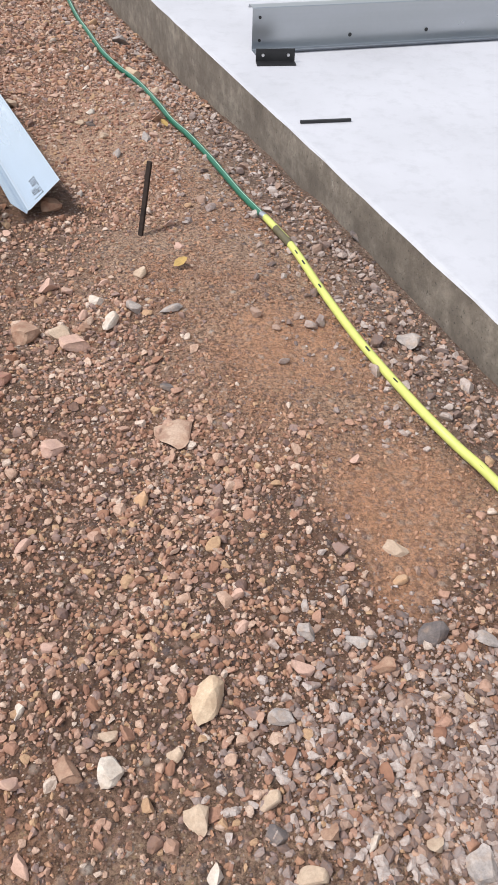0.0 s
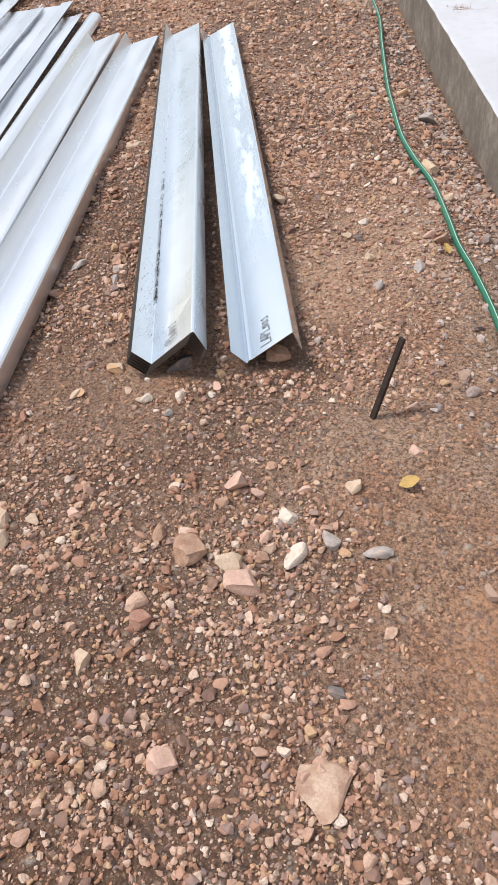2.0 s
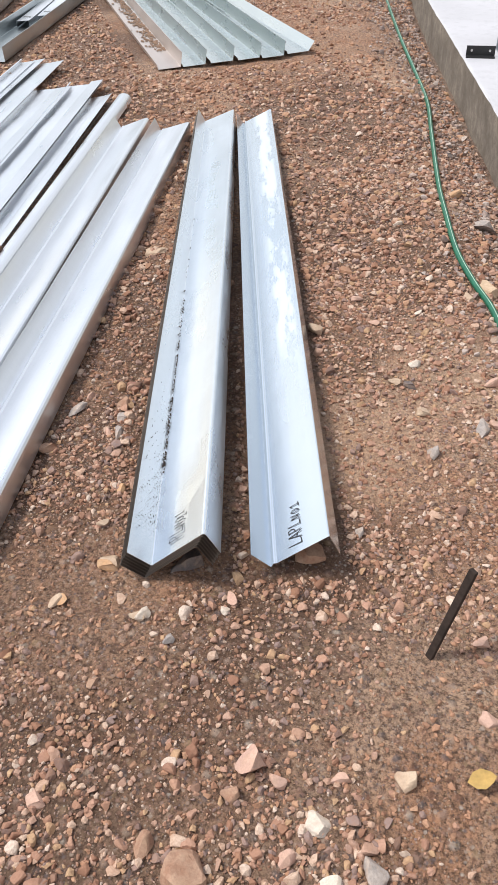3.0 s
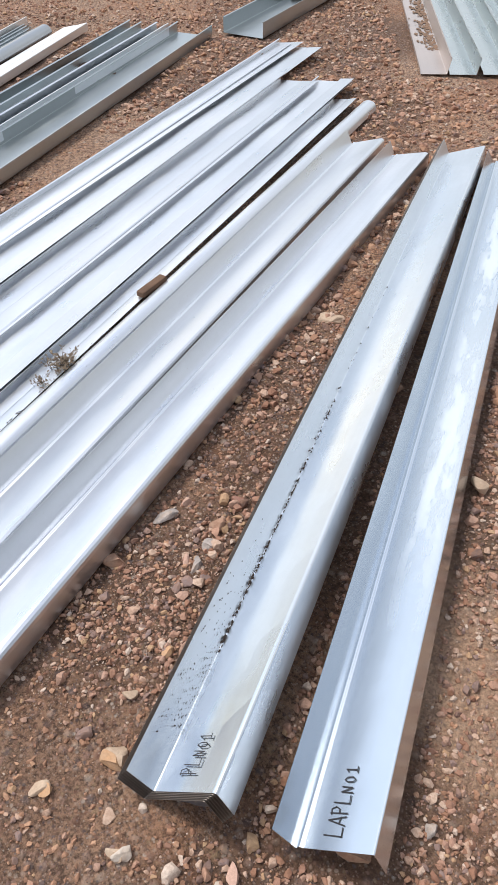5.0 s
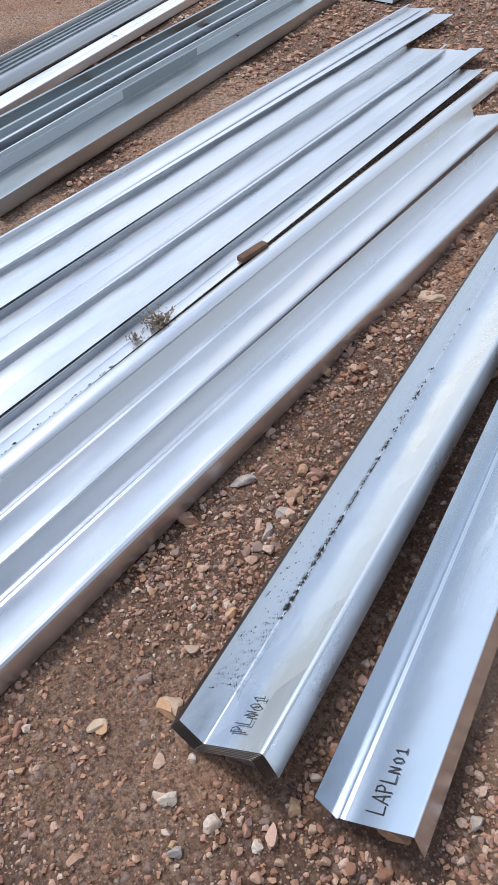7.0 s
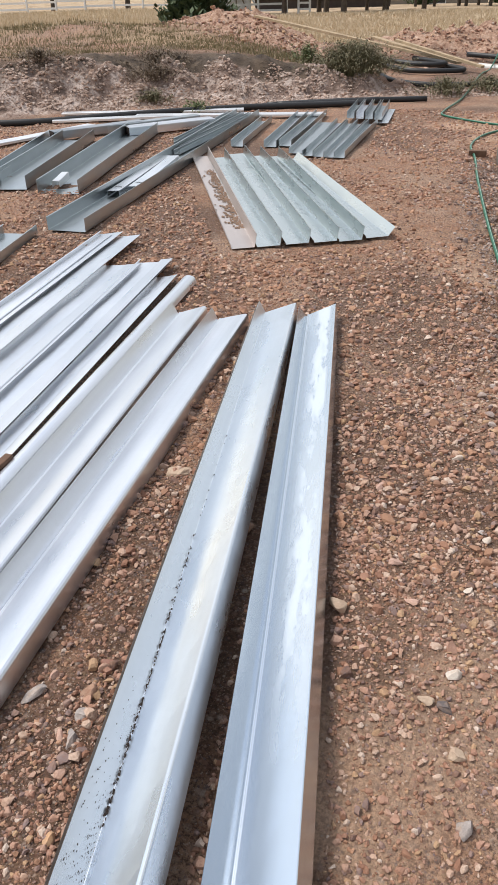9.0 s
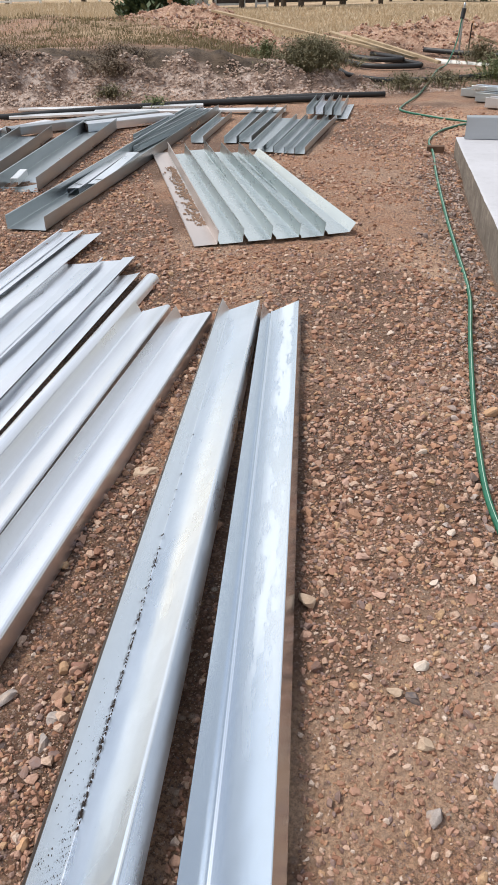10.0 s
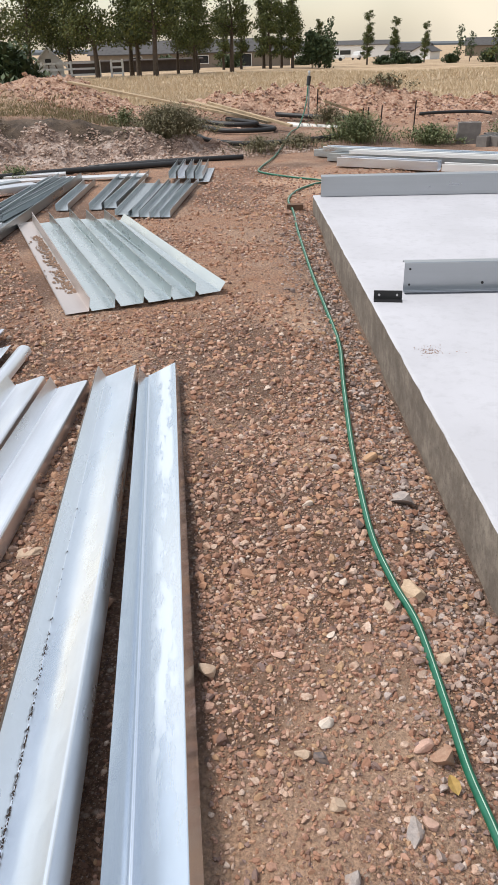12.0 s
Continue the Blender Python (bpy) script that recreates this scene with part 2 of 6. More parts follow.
GROUND = ground_material()
PEBBLE = pebble_material()
STONE = pebble_material("loose_stones", by_object=True)
GREY_GRAVEL = pebble_material("grey_gravel", [(0.0, (0.30, 0.26, 0.25)), (0.22, (0.44, 0.375, 0.345)), (0.42, (0.14, 0.12, 0.12)), (0.62, (0.36, 0.26, 0.21)), (0.82, (0.53, 0.475, 0.445))], dusty=0.2)
ROCKS = {
    "y": rock_material("tan_yellow_stone", (0.66, 0.50, 0.35), (0.52, 0.37, 0.25)),
    "w": rock_material("pale_stone", (0.68, 0.60, 0.52), (0.56, 0.46, 0.38)),
    "t": rock_material("tan_stone", (0.55, 0.42, 0.31), (0.46, 0.33, 0.24)),
    "p": rock_material("pink_stone", (0.60, 0.385, 0.30), (0.48, 0.31, 0.25)),
    "P": rock_material("pink_slab_stone", (0.34, 0.20, 0.14), (0.50, 0.36, 0.27)),
    "b": rock_material("brown_stone", (0.32, 0.175, 0.115), (0.42, 0.27, 0.19)),
    "o": rock_material("orange_stone", (0.56, 0.32, 0.17), (0.50, 0.33, 0.21)),
    "r": rock_material("red_stone", (0.36, 0.17, 0.12), (0.30, 0.17, 0.13)),
    "g": rock_material("grey_stone", (0.30, 0.265, 0.25), (0.48, 0.41, 0.37)),
    "d": rock_material("dark_stone", (0.12, 0.10, 0.10), (0.18, 0.15, 0.14)),
}
GALV = galvanized("galvanised_sheet", (0.80, 0.83, 0.875), 0.30)
GALV_BLUE = galvanized("bluish_galvanised_sheet", (0.76, 0.81, 0.86), 0.26, 0.12)
# dark base colour: grime plus the painted-in shade of gaps between stacked sheets
GRIMY_SHADED = galvanized("grimy_shaded_sheet_edge", (0.30, 0.26, 0.235), 0.5, 0.6)
GALV_DULL = galvanized("dull_galvanised_sheet", (0.50, 0.545, 0.565), 0.34, 0.2)
GALV_GREEN = galvanized("green_tinged_galvanised_sheet", (0.63, 0.68, 0.68), 0.26, 0.15)
GALV_FROST = galvanized("frosted_galvanised_sheet", (0.68, 0.74, 0.80), 0.26, 0.12, 0.4)
GALV_DUST = galvanized("dusty_galvanised_sheet", (0.68, 0.61, 0.575), 0.45, 0.6)
ZINC_GREY = galvanized("grey_zinc_steel", (0.46, 0.485, 0.51), 0.32, 0.1)
SLAB_TOP = concrete("slab_concrete", (0.52, 0.52, 0.555), (0.46, 0.46, 0.49), 0.7)
def formed_concrete():
    m, nt, b = material("formed_concrete", 0.9)
    pos = node(nt, "ShaderNodeNewGeometry").outputs["Position"]
    runs = noise_of(nt, 1.0, 5, stretch(nt, pos, (4, 4, 3)), 0.7)
    mottle, pits = noise_of(nt, 17, 6, pos, 0.75), noise_of(nt, 75, 4, pos, 0.75)
    tint = ramp(nt, runs, [(0.34, (0.12, 0.098, 0.078)), (0.5, (0.205, 0.172, 0.14)), (0.66, (0.29, 0.25, 0.205))])
    tint = blend(nt, span(nt, mottle, 0.42, 0.62, 0.0, 0.75), tint, (0.13, 0.108, 0.088))
    tint = blend(nt, span(nt, mottle, 0.36, 0.28, 0.0, 0.6), tint, (0.42, 0.385, 0.34))
    tint = blend(nt, span(nt, pits, 0.40, 0.33, 0.0, 0.85), tint, (0.045, 0.038, 0.03))
    nt.links.new(tint, b.inputs["Base Color"])
    bumped(nt, b, blend(nt, 0.5, mottle, pits), 0.8, 0.008)
    return m


SLAB_SIDE = formed_concrete()
BLACK = plain("black_paint", (0.018, 0.018, 0.02), 0.45)
BLACK_PIPE = plain("black_poly_pipe", (0.02, 0.02, 0.022), 0.5)
HOSE_GREEN = plain("green_hose", (0.012, 0.14, 0.08), 0.36, 0, 30, 0.3)
HOSE_YELLOW = plain("yellow_hose", (0.60, 0.63, 0.17), 0.4, 0, 25, 0.15)
HOSE_CUFF = plain("olive_rubber_cuff", (0.13, 0.11, 0.06), 0.6)
# colour of the painted highlight line on the green hose
HOSE_HIGHLIGHT = plain("pale_hose_highlight", (0.45, 0.62, 0.50), 0.4)
RUST = plain("rusty_iron", (0.045, 0.028, 0.022), 0.85, 0.2, 60, 0.6)
BOLT = plain("zinc_bolt", (0.7, 0.7, 0.7), 0.35, 1.0)
INK = plain("black_marker_ink", (0.02, 0.02, 0.025), 0.6)
WOOD = plain("weathered_lumber", (0.50, 0.37, 0.23), 0.8, 0, 8, 0.4)
WOOD_DARK = plain("dark_wood", (0.16, 0.085, 0.05), 0.8, 0, 12, 0.4)
BOARD_DARK = plain("dark_fence_boards", (0.07, 0.055, 0.048), 0.9, 0, 2, 0.3)
WHITE_PAINT = plain("white_paint", (0.78, 0.78, 0.77), 0.6, 0, 3, 0.1)
WHITE_PVC = plain("white_pvc", (0.68, 0.66, 0.62), 0.4, 0, 6, 0.12)
WHITE_SHEET = galvanized("white_bright_sheet", (0.86, 0.87, 0.88), 0.4, 0.25)
ROOF = plain("dark_shingles", (0.09, 0.085, 0.085), 0.85, 0, 2, 0.4)
STUCCO = plain("tan_stucco", (0.24, 0.20, 0.16), 0.9, 0, 1, 0.2)
GLASS = plain("dark_window_glass", (0.03, 0.035, 0.04), 0.15)
BLOCK = plain("concrete_block", (0.22, 0.20, 0.185), 0.9, 0, 10, 0.3)
BARK = plain("bark", (0.10, 0.075, 0.055), 0.9, 0, 6, 0.5)
LEAF = leafy("cottonwood_leaves", (0.035, 0.05, 0.012), (0.07, 0.09, 0.02), (0.14, 0.15, 0.04))
LEAF_DARK = leafy("dark_shrub_leaves", (0.03, 0.05, 0.02), (0.05, 0.08, 0.03), (0.08, 0.11, 0.045))
WEED = leafy("dry_weed", (0.10, 0.095, 0.045), (0.15, 0.135, 0.07), (0.21, 0.17, 0.10))
WEED_GREEN = leafy("green_weed", (0.07, 0.10, 0.03), (0.12, 0.15, 0.06), (0.20, 0.20, 0.09))
WEED_BROWN = leafy("brown_weed", (0.11, 0.075, 0.05), (0.16, 0.115, 0.075), (0.20, 0.15, 0.10))
STRAW = leafy("straw_grass", (0.42, 0.32, 0.20), (0.60, 0.475, 0.32), (0.72, 0.60, 0.44))
GRASS_GREEN = leafy("olive_grass", (0.12, 0.105, 0.05), (0.21, 0.17, 0.085), (0.34, 0.27, 0.15))
MESA = plain("hazy_mesa", (0.13, 0.15, 0.17), 1.0, 0, 0.004, 0.3)
MUD = plain("dried_mud", (0.24, 0.15, 0.10), 0.95, 0, 40, 0.4)
DRY_LEAF = plain("dry_leaf", (0.50, 0.32, 0.10), 0.7, 0, 60, 0.35)
TYRE = plain("tyre_rubber", (0.03, 0.03, 0.03), 0.8)

# ---- terrain ----
EDGE = Vector((-0.378, 0.9258))
SIDE = Vector((0.9258, 0.378))
CORNER = Vector((-2.985, 10.9))


def value_noise(x, y, seed):
    """Smooth noise from -1 to 1 on a unit lattice."""
    xi, yi = np.floor(x).astype(np.int64), np.floor(y).astype(np.int64)
    fx, fy = x - xi, y - yi
    fx, fy = fx * fx * (3 - 2 * fx), fy * fy * (3 - 2 * fy)

    def corner(i, j):
        k = (i * 374761393 + j * 668265263 + seed * 974711) & 0x7FFFFFFF
        k = ((k ^ (k >> 13)) * 1274126177) & 0x7FFFFFFF
        return ((k ^ (k >> 16)) & 0xFFFF) / 32767.5 - 1

    low = corner(xi, yi) * (1 - fx) + corner(xi + 1, yi) * fx
    high = corner(xi, yi + 1) * (1 - fx) + corner(xi + 1, yi + 1) * fx
    return low * (1 - fy) + high * fy


def smooth(v, a, b):
    k = np.clip((v - a) / (b - a), 0, 1)
    return k * k * (3 - 2 * k)


def bank_coords(x, y):
    q = -0.654 * (x + 7.6) + 0.756 * (y - 12.9)
    t = 0.756 * (x + 7.6) + 0.654 * (y - 12.9)
    q = q + 0.8 * smooth(-t, 1.5, 4.5) + 0.18 * value_noise(t * 1.1, t * 0, 5)
    return q, t


HEAPS = ((-11.7, 19.4, 1.8, 1.2, 0.52), (-10.0, 17.9, 2.2, 0.7, 0.22), (-7.6, 20.9, 2.0, 0.9, 0.46), (-4.8, 21.3, 2.0, 0.9, 0.48), (-2.2, 21.2, 1.6, 0.8, 0.30), (-14.6, 16.4, 3.0, 1.5, 0.25))


def height(x, y):
    x, y = np.asarray(x, float), np.asarray(y, float)
    w = (x - CORNER.x) * SIDE.x + (y - CORNER.y) * SIDE.y
    along = (x - CORNER.x) * EDGE.x + (y - CORNER.y) * EDGE.y
    dip = 0.03 + 0.11 * smooth(-along, 0.3, 2.2) * smooth(along, -8.2, -6.6)
    z = -dip * np.exp(-(np.minimum(w, 0) / 0.32) ** 2) * smooth(-along, -1.2, 0.2)
    r = np.hypot(x + 0.5, y - 2.3)
    near = smooth(-r, -16, -9)
    z += (0.016 * value_noise(x * 2.1, y * 2.1, 1) + 0.009 * value_noise(x * 6, y * 6, 2) + 0.005 * value_noise(x * 19, y * 19, 3)) * (0.6 + 0.4 * near)
    q, t = bank_coords(x, y)
    tall = 0.10 + 0.56 * smooth(-t, -3.6, 0.8)
    face = smooth(q, 0.0, 1.7)
    z += tall * face * smooth(q, -0.5, 0.0)
    rough = smooth(q, 0.1, 0.6) * smooth(-q, -2.2, -1.2) * smooth(-t, -4.5, -2.0)
    z += rough * (0.14 * value_noise(x * 2.6, y * 2.6, 7) + 0.09 * value_noise(x * 6, y * 6, 8) + 0.04 * value_noise(x * 4.4, y * 4.4, 9))
    for cx, cy, rx, ry, h in HEAPS:
        d2 = ((x - cx) / rx) ** 2 + ((y - cy) / ry) ** 2
        z += h * np.exp(-d2) * (1 + 0.35 * value_noise(x * 2.3, y * 2.3, 11) + 0.25 * value_noise(x * 6, y * 6, 12))
    z -= 0.02 * np.clip(r - 20, 0, 150) + 0.0112 * np.clip(r - 170, 0, 1e9)
    z += 0.12 * value_noise(x * 0.16, y * 0.16, 13) * smooth(r, 20, 34)
    return z


def place_z(x, y):
    return float(height(x, y))


def mesh_from(name, verts, faces, mat, smooth_shade=False):
    me = bpy.data.meshes.new(name)
    me.from_pydata([tuple(v) for v in verts], [], [tuple(f) for f in faces])
    me.materials.append(mat)
    if smooth_shade:
        me.polygons.foreach_set("use_smooth", [True] * len(me.polygons))
    me.update()
    return me


def mesh_from_arrays(name, verts, faces, mat, smooth_shade=False):
    """Fast mesh from arrays; all faces have the same number of corners."""
    me = bpy.data.meshes.new(name)
    n, k = faces.shape
    me.vertices.add(len(verts))
    me.vertices.foreach_set("co", verts.astype(np.float32).ravel())
    me.loops.add(n * k)
    me.loops.foreach_set("vertex_index", faces.astype(np.int32).ravel())
    me.polygons.add(n)
    me.polygons.foreach_set("loop_start", np.arange(0, n * k, k, dtype=np.int32))
    me.polygons.foreach_set("loop_total", np.full(n, k, dtype=np.int32))
    me.materials.append(mat)
    me.update(calc_edges=True)
    me.polygons.foreach_set("use_smooth", np.full(n, smooth_shade))
    return me


def thing(name, me, label, category, group="", kind="", m=None):
    ob = new(name, me)
    if m is not None:
        ob.matrix_world = m
    return tagged(ob, label, category, group, kind)


def part(name, me, parent, label="", m=None):
    ob = new(name, me)
    ob.parent = parent
    if m is not None:
        ob.matrix_local = m
    if label:
        ob["label"] = label
    return ob


DUST = ((-0.85, 4.0, 0.42, 1.0), (-1.15, 5.6, 0.4, 0.7), (-1.6, 7.6, 0.6, 0.9), (-3.6, 12.6, 1.2, 1.0), (-1.0, 3.3, 0.25, 0.3))
RED = ((0.06, 1.98, 0.26, 0.26), (0.36, 1.36, 0.24, 0.22), (0.30, 1.05, 0.12, 0.2))
DAMP = ((-1.62, 2.45, 0.3, 0.22), (-1.95, 2.95, 0.22, 0.3), (-1.30, 2.30, 0.3, 0.14))


def spots(x, y, where):
    k = sum(np.exp(-((x - cx) / rx) ** 2 - ((y - cy) / ry) ** 2) for cx, cy, rx, ry in where)
    return smooth(k + 0.3 * value_noise(x * 3.1, y * 3.1, 28) + 0.16 * value_noise(x * 11, y * 11, 30), 0.2, 0.95)


def gravelly(x, y):
    """How stony the dirt is, from about -1 to 1."""
    g = 0.55 * value_noise(x * 0.9, y * 0.9, 41) + 0.45 * value_noise(x * 2.4, y * 2.4, 42)
    return g - 0.36 * spots(x, y, DUST) - 0.9 * spots(x, y, RED) - 0.55 * spots(x, y, DAMP)


def build_ground():
    def lines(dense, step, mid, mid_step, wide, wide_step, far):
        a = np.arange(dense[0], dense[1], step)
        b = np.concatenate([np.arange(mid[0], dense[0], mid_step), np.arange(dense[1], mid[1], mid_step)])
        c = np.concatenate([np.arange(wide[0], mid[0], wide_step), np.arange(mid[1], wide[1], wide_step)])
        g = far * np.geomspace(0.02, 1, 16)
        return np.unique(np.concatenate([a, b, c, wide[1] + g, wide[0] - g]).round(4))

    xs = lines((-3.4, 1.2), 0.035, (-12.5, 2.5), 0.11, (-60, 30), 0.8, 3500)
    ys = lines((0.0, 7.0), 0.035, (-1.0, 23.0), 0.11, (-12, 90), 0.8, 4000)
    gx, gy = np.meshgrid(xs, ys)
    z = height(gx, gy)
    verts = np.stack([gx, gy, z], -1).reshape(-1, 3)
    nx, ny = len(xs), len(ys)
    i = (np.arange(ny - 1)[:, None] * nx + np.arange(nx - 1)[None]).ravel()
    faces = np.stack([i, i + 1, i + 1 + nx, i + nx], 1)
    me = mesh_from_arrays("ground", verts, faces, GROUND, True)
    q, t = bank_coords(gx, gy)
    bank = smooth(q, 0.05, 0.4) * smooth(-q, -1.6, -0.9) * smooth(-t, -4.0, -2.0)
    layer = smooth(q + 0.25 * value_noise(gx * 1.7, gy * 1.7, 25), 0.95, 1.25) * smooth(-q, -2.1, -1.6) * smooth(-t, -3.0, -1.0)
    r = np.hypot(gx + 0.5, gy - 2.3)
    patch = value_noise(gx * 0.5, gy * 0.5, 21)
    grass = np.maximum(smooth(r + 2 * patch, 21, 25), 0.75 * smooth(q, 1.6, 2.4) * smooth(-t, -1.5, 1.5) * smooth(patch, -0.5, 0.3))
    heap = sum(np.exp(-((gx - cx) / rx) ** 2 - ((gy - cy) / ry) ** 2) for cx, cy, rx, ry, h in HEAPS[:5])
    heap = smooth(heap + 0.2 * value_noise(gx * 2, gy * 2, 27), 0.12, 0.45)
    grass = grass * (1 - heap)
    gravel = gravelly(gx, gy)
    dust, red = 0.7 * spots(gx, gy, DUST), 0.7 * spots(gx, gy, RED)
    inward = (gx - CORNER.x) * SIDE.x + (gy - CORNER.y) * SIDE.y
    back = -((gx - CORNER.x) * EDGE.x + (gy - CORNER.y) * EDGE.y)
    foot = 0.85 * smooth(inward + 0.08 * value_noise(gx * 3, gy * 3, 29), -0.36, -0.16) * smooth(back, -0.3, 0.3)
    damp = 0.8 * spots(gx, gy, DAMP)
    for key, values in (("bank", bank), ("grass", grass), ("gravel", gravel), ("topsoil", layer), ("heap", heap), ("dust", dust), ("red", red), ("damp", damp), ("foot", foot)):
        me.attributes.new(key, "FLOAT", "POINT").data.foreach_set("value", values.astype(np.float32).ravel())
    return thing("ground", me, "bare reddish-brown dirt with gravel, rising to a dry grass field", "ground", kind="structure")


ground = build_ground()


# ---- concrete slab ----
SLAB_Z = 0.165


def slab_point(w, a, z=SLAB_Z):
    """w metres in from the slab's long edge, a metres back from its far corner."""
    return Vector((CORNER.x + SIDE.x * w - EDGE.x * a, CORNER.y + SIDE.y * w - EDGE.y * a, z))


def build_slab():
    length, width, step = 15.0, 9.0, 0.12
    n = int(length / step)
    verts, faces, mats = [], [], []
    rng = np.random.RandomState(3)
    for k in range(n + 1):
        a = k * step
        j, c = rng.normal(0, 0.0015, 3), abs(rng.normal(0, 0.001))
        profile = [(width, -0.35), (width, SLAB_Z), (0.016 + c, SLAB_Z), (0.005 + c, SLAB_Z - 0.002), (j[0], SLAB_Z - 0.008 - c), (j[1], SLAB_Z - 0.1), (0.006 + j[2], SLAB_Z - 0.22), (0.0, -0.35)]
        verts += [slab_point(w, a, z) for w, z in profile]
    m = 8
    for k in range(n):
        for p in range(m - 1):
            faces.append((k * m + p, (k + 1) * m + p, (k + 1) * m + p + 1, k * m + p + 1))
            mats.append(0 if p in (1, 2, 3) else 1)
    faces += [tuple(range(m)), tuple(n * m + p for p in reversed(range(m)))]
    mats += [1, 1]
    me = mesh_from("slab", verts, faces, SLAB_TOP)
    me.materials.append(SLAB_SIDE)
    me.polygons.foreach_set("material_index", mats)
    bm = bmesh.new()
    bm.from_mesh(me)
    bmesh.ops.recalc_face_normals(bm, faces=bm.faces)
    bm.to_mesh(me)
    bm.free()
    return thing("concrete_slab", me, "pale smooth concrete foundation slab with rough stained side", "slab", kind="structure")


build_slab()


# ---- sheet metal ----
def fold_path(poly, radius):
    """The centre line of a folded sheet with rounded bends, and where its flat pieces begin and end."""
    pts = [Vector(p) for p in poly]
    out, cuts = [pts[0]], [0]
    for k, (a, b, c) in enumerate(zip(pts, pts[1:], pts[2:])):
        r = min(radius[k] if isinstance(radius, tuple) else radius, 0.45 * (b - a).length, 0.45 * (c - b).length)
        p, q = b + (a - b).normalized() * r, b + (c - b).normalized() * r
        out += [p.lerp(b, t).lerp(b.lerp(q, t), t) for t in (0.0, 0.25, 0.5, 0.75, 1.0)]
        cuts.append(len(out) - 1)
    return out + [pts[-1]], cuts + [len(out)]


def sheet_pieces(poly, length, mat, thick=0.0012, radius=0.006, bow=0.003, seed=0, twist=0.0, split=True):
    """A folded sheet: the outline poly (across, up) drawn out along y, slightly bowed; one mesh for each flat piece."""
    line, cuts = fold_path(poly, radius)
    n = len(line)
    top, low = [], []
    for i in range(n):
        a, b = line[max(i - 1, 0)], line[min(i + 1, n - 1)]
        d = (b - a).normalized()
        top.append(line[i] + Vector((-d.y, d.x)) * (thick / 2))
        low.append(line[i] - Vector((-d.y, d.x)) * (thick / 2))
    steps = max(4, int(length / 0.22))
    rng = random.Random(seed)
    ph, ph2 = rng.uniform(0, 6), rng.uniform(0, 6)
    pieces = []
    if not split:
        cuts = [0, n - 1]
    lengths = [(Vector(poly[k + 1]) - Vector(poly[k])).length for k in range(len(poly) - 1)]
    for c in range(len(cuts) - 1):
        i0, i1 = cuts[c], cuts[c + 1]
        loop = top[i0:i1 + 1] + low[i0:i1 + 1][::-1]
        m, k1 = len(loop), i1 - i0 + 1
        verts, faces = [], []
        for k in range(steps + 1):
            u = k / steps
            dx, dz = bow * math.sin(3.1 * u + ph), 0.6 * bow * math.sin(5.3 * u + ph2)
            cs, sn = math.cos(twist * u), math.sin(twist * u)
            verts += [(p.x * cs - p.y * sn + dx, u * length, p.x * sn + p.y * cs + dz) for p in loop]
        for k in range(steps):
            for p in range(m):
                q = (p + 1) % m
                faces.append((k * m + p, k * m + q, (k + 1) * m + q, (k + 1) * m + p))
        for i in range(k1 - 1):
            faces.append((i, m - 1 - i, m - 2 - i, i + 1))
            o = steps * m
            faces.append((o + i, o + i + 1, o + m - 2 - i, o + m - 1 - i))
        size = lengths[c]
        name = "web" if size == max(lengths) or size > 0.09 else "lip" if size < 0.03 else "flange"
        pieces.append((name, mesh_from(name, verts, faces, mat)))
    return pieces


def lay(a, b):
    """The pose of a piece that runs from a to b, level across."""
    a, b = Vector(a), Vector(b)
    d = b - a
    yaw = math.atan2(-d.x, d.y)
    pitch = math.atan2(d.z, math.hypot(d.x, d.y))
    return Matrix.Translation(a) @ Euler((pitch, 0, yaw)).to_matrix().to_4x4(), d.length


GLYPHS = {
    "L": [[(0.05, 1.0), (0.0, 0.02), (0.62, 0.06)]],
    "A": [[(-0.02, 0.0), (0.33, 0.98), (0.62, 0.02)], [(0.08, 0.36), (0.58, 0.30)]],
    "P": [[(0.08, 0.0), (0.05, 1.0)], [(-0.04, 0.93), (0.36, 0.98), (0.52, 0.74), (0.38, 0.52), (0.08, 0.47)]],
    "N": [[(0.02, 0.0), (0.05, 0.72), (0.40, 0.06), (0.46, 0.74)]],
    "0": [[(0.20, 0.72), (0.03, 0.50), (0.05, 0.16), (0.22, 0.02), (0.42, 0.20), (0.40, 0.56), (0.20, 0.72)]],
    "1": [[(0.04, 0.62), (0.22, 0.80), (0.20, 0.04)], [(0.0, 0.02), (0.44, 0.05)]],
}


def writing(text, tall, pitch, parent, m):
    """Marker writing on a sheet: each letter a run of thin flat strokes."""
    verts, faces = [], []
    for k, letter in enumerate(text):
        for stroke in GLYPHS[letter]:
            pts = [Vector((pitch * k + x * pitch * 1.25, y * tall * (1 - 0.03 * k))) for x, y in stroke]
            for a, b in zip(pts, pts[1:]):
                d = (b - a).normalized()
                o, e = Vector((-d.y, d.x)) * 0.0013, d * 0.0009
                i = len(verts)
                verts += [(*(a - o - e), 0), (*(b - o + e), 0), (*(b + o + e), 0), (*(a + o - e), 0)]
                faces.append((i, i + 1, i + 2, i + 3))
    return part("marker_writing", mesh_from("marker_writing", verts, faces, INK), parent, "black hand-lettered marker code", m)


def sheet(name, poly, a, b, mat, label, group="", category="metal trim", **shape):
    m, length = lay(a, b)
    ob = tagged(new(name), label, category, group)
    for piece, me in sheet_pieces(poly, length, mat, **shape):
        part(piece, me, ob)
    ob.matrix_world = m
    return ob


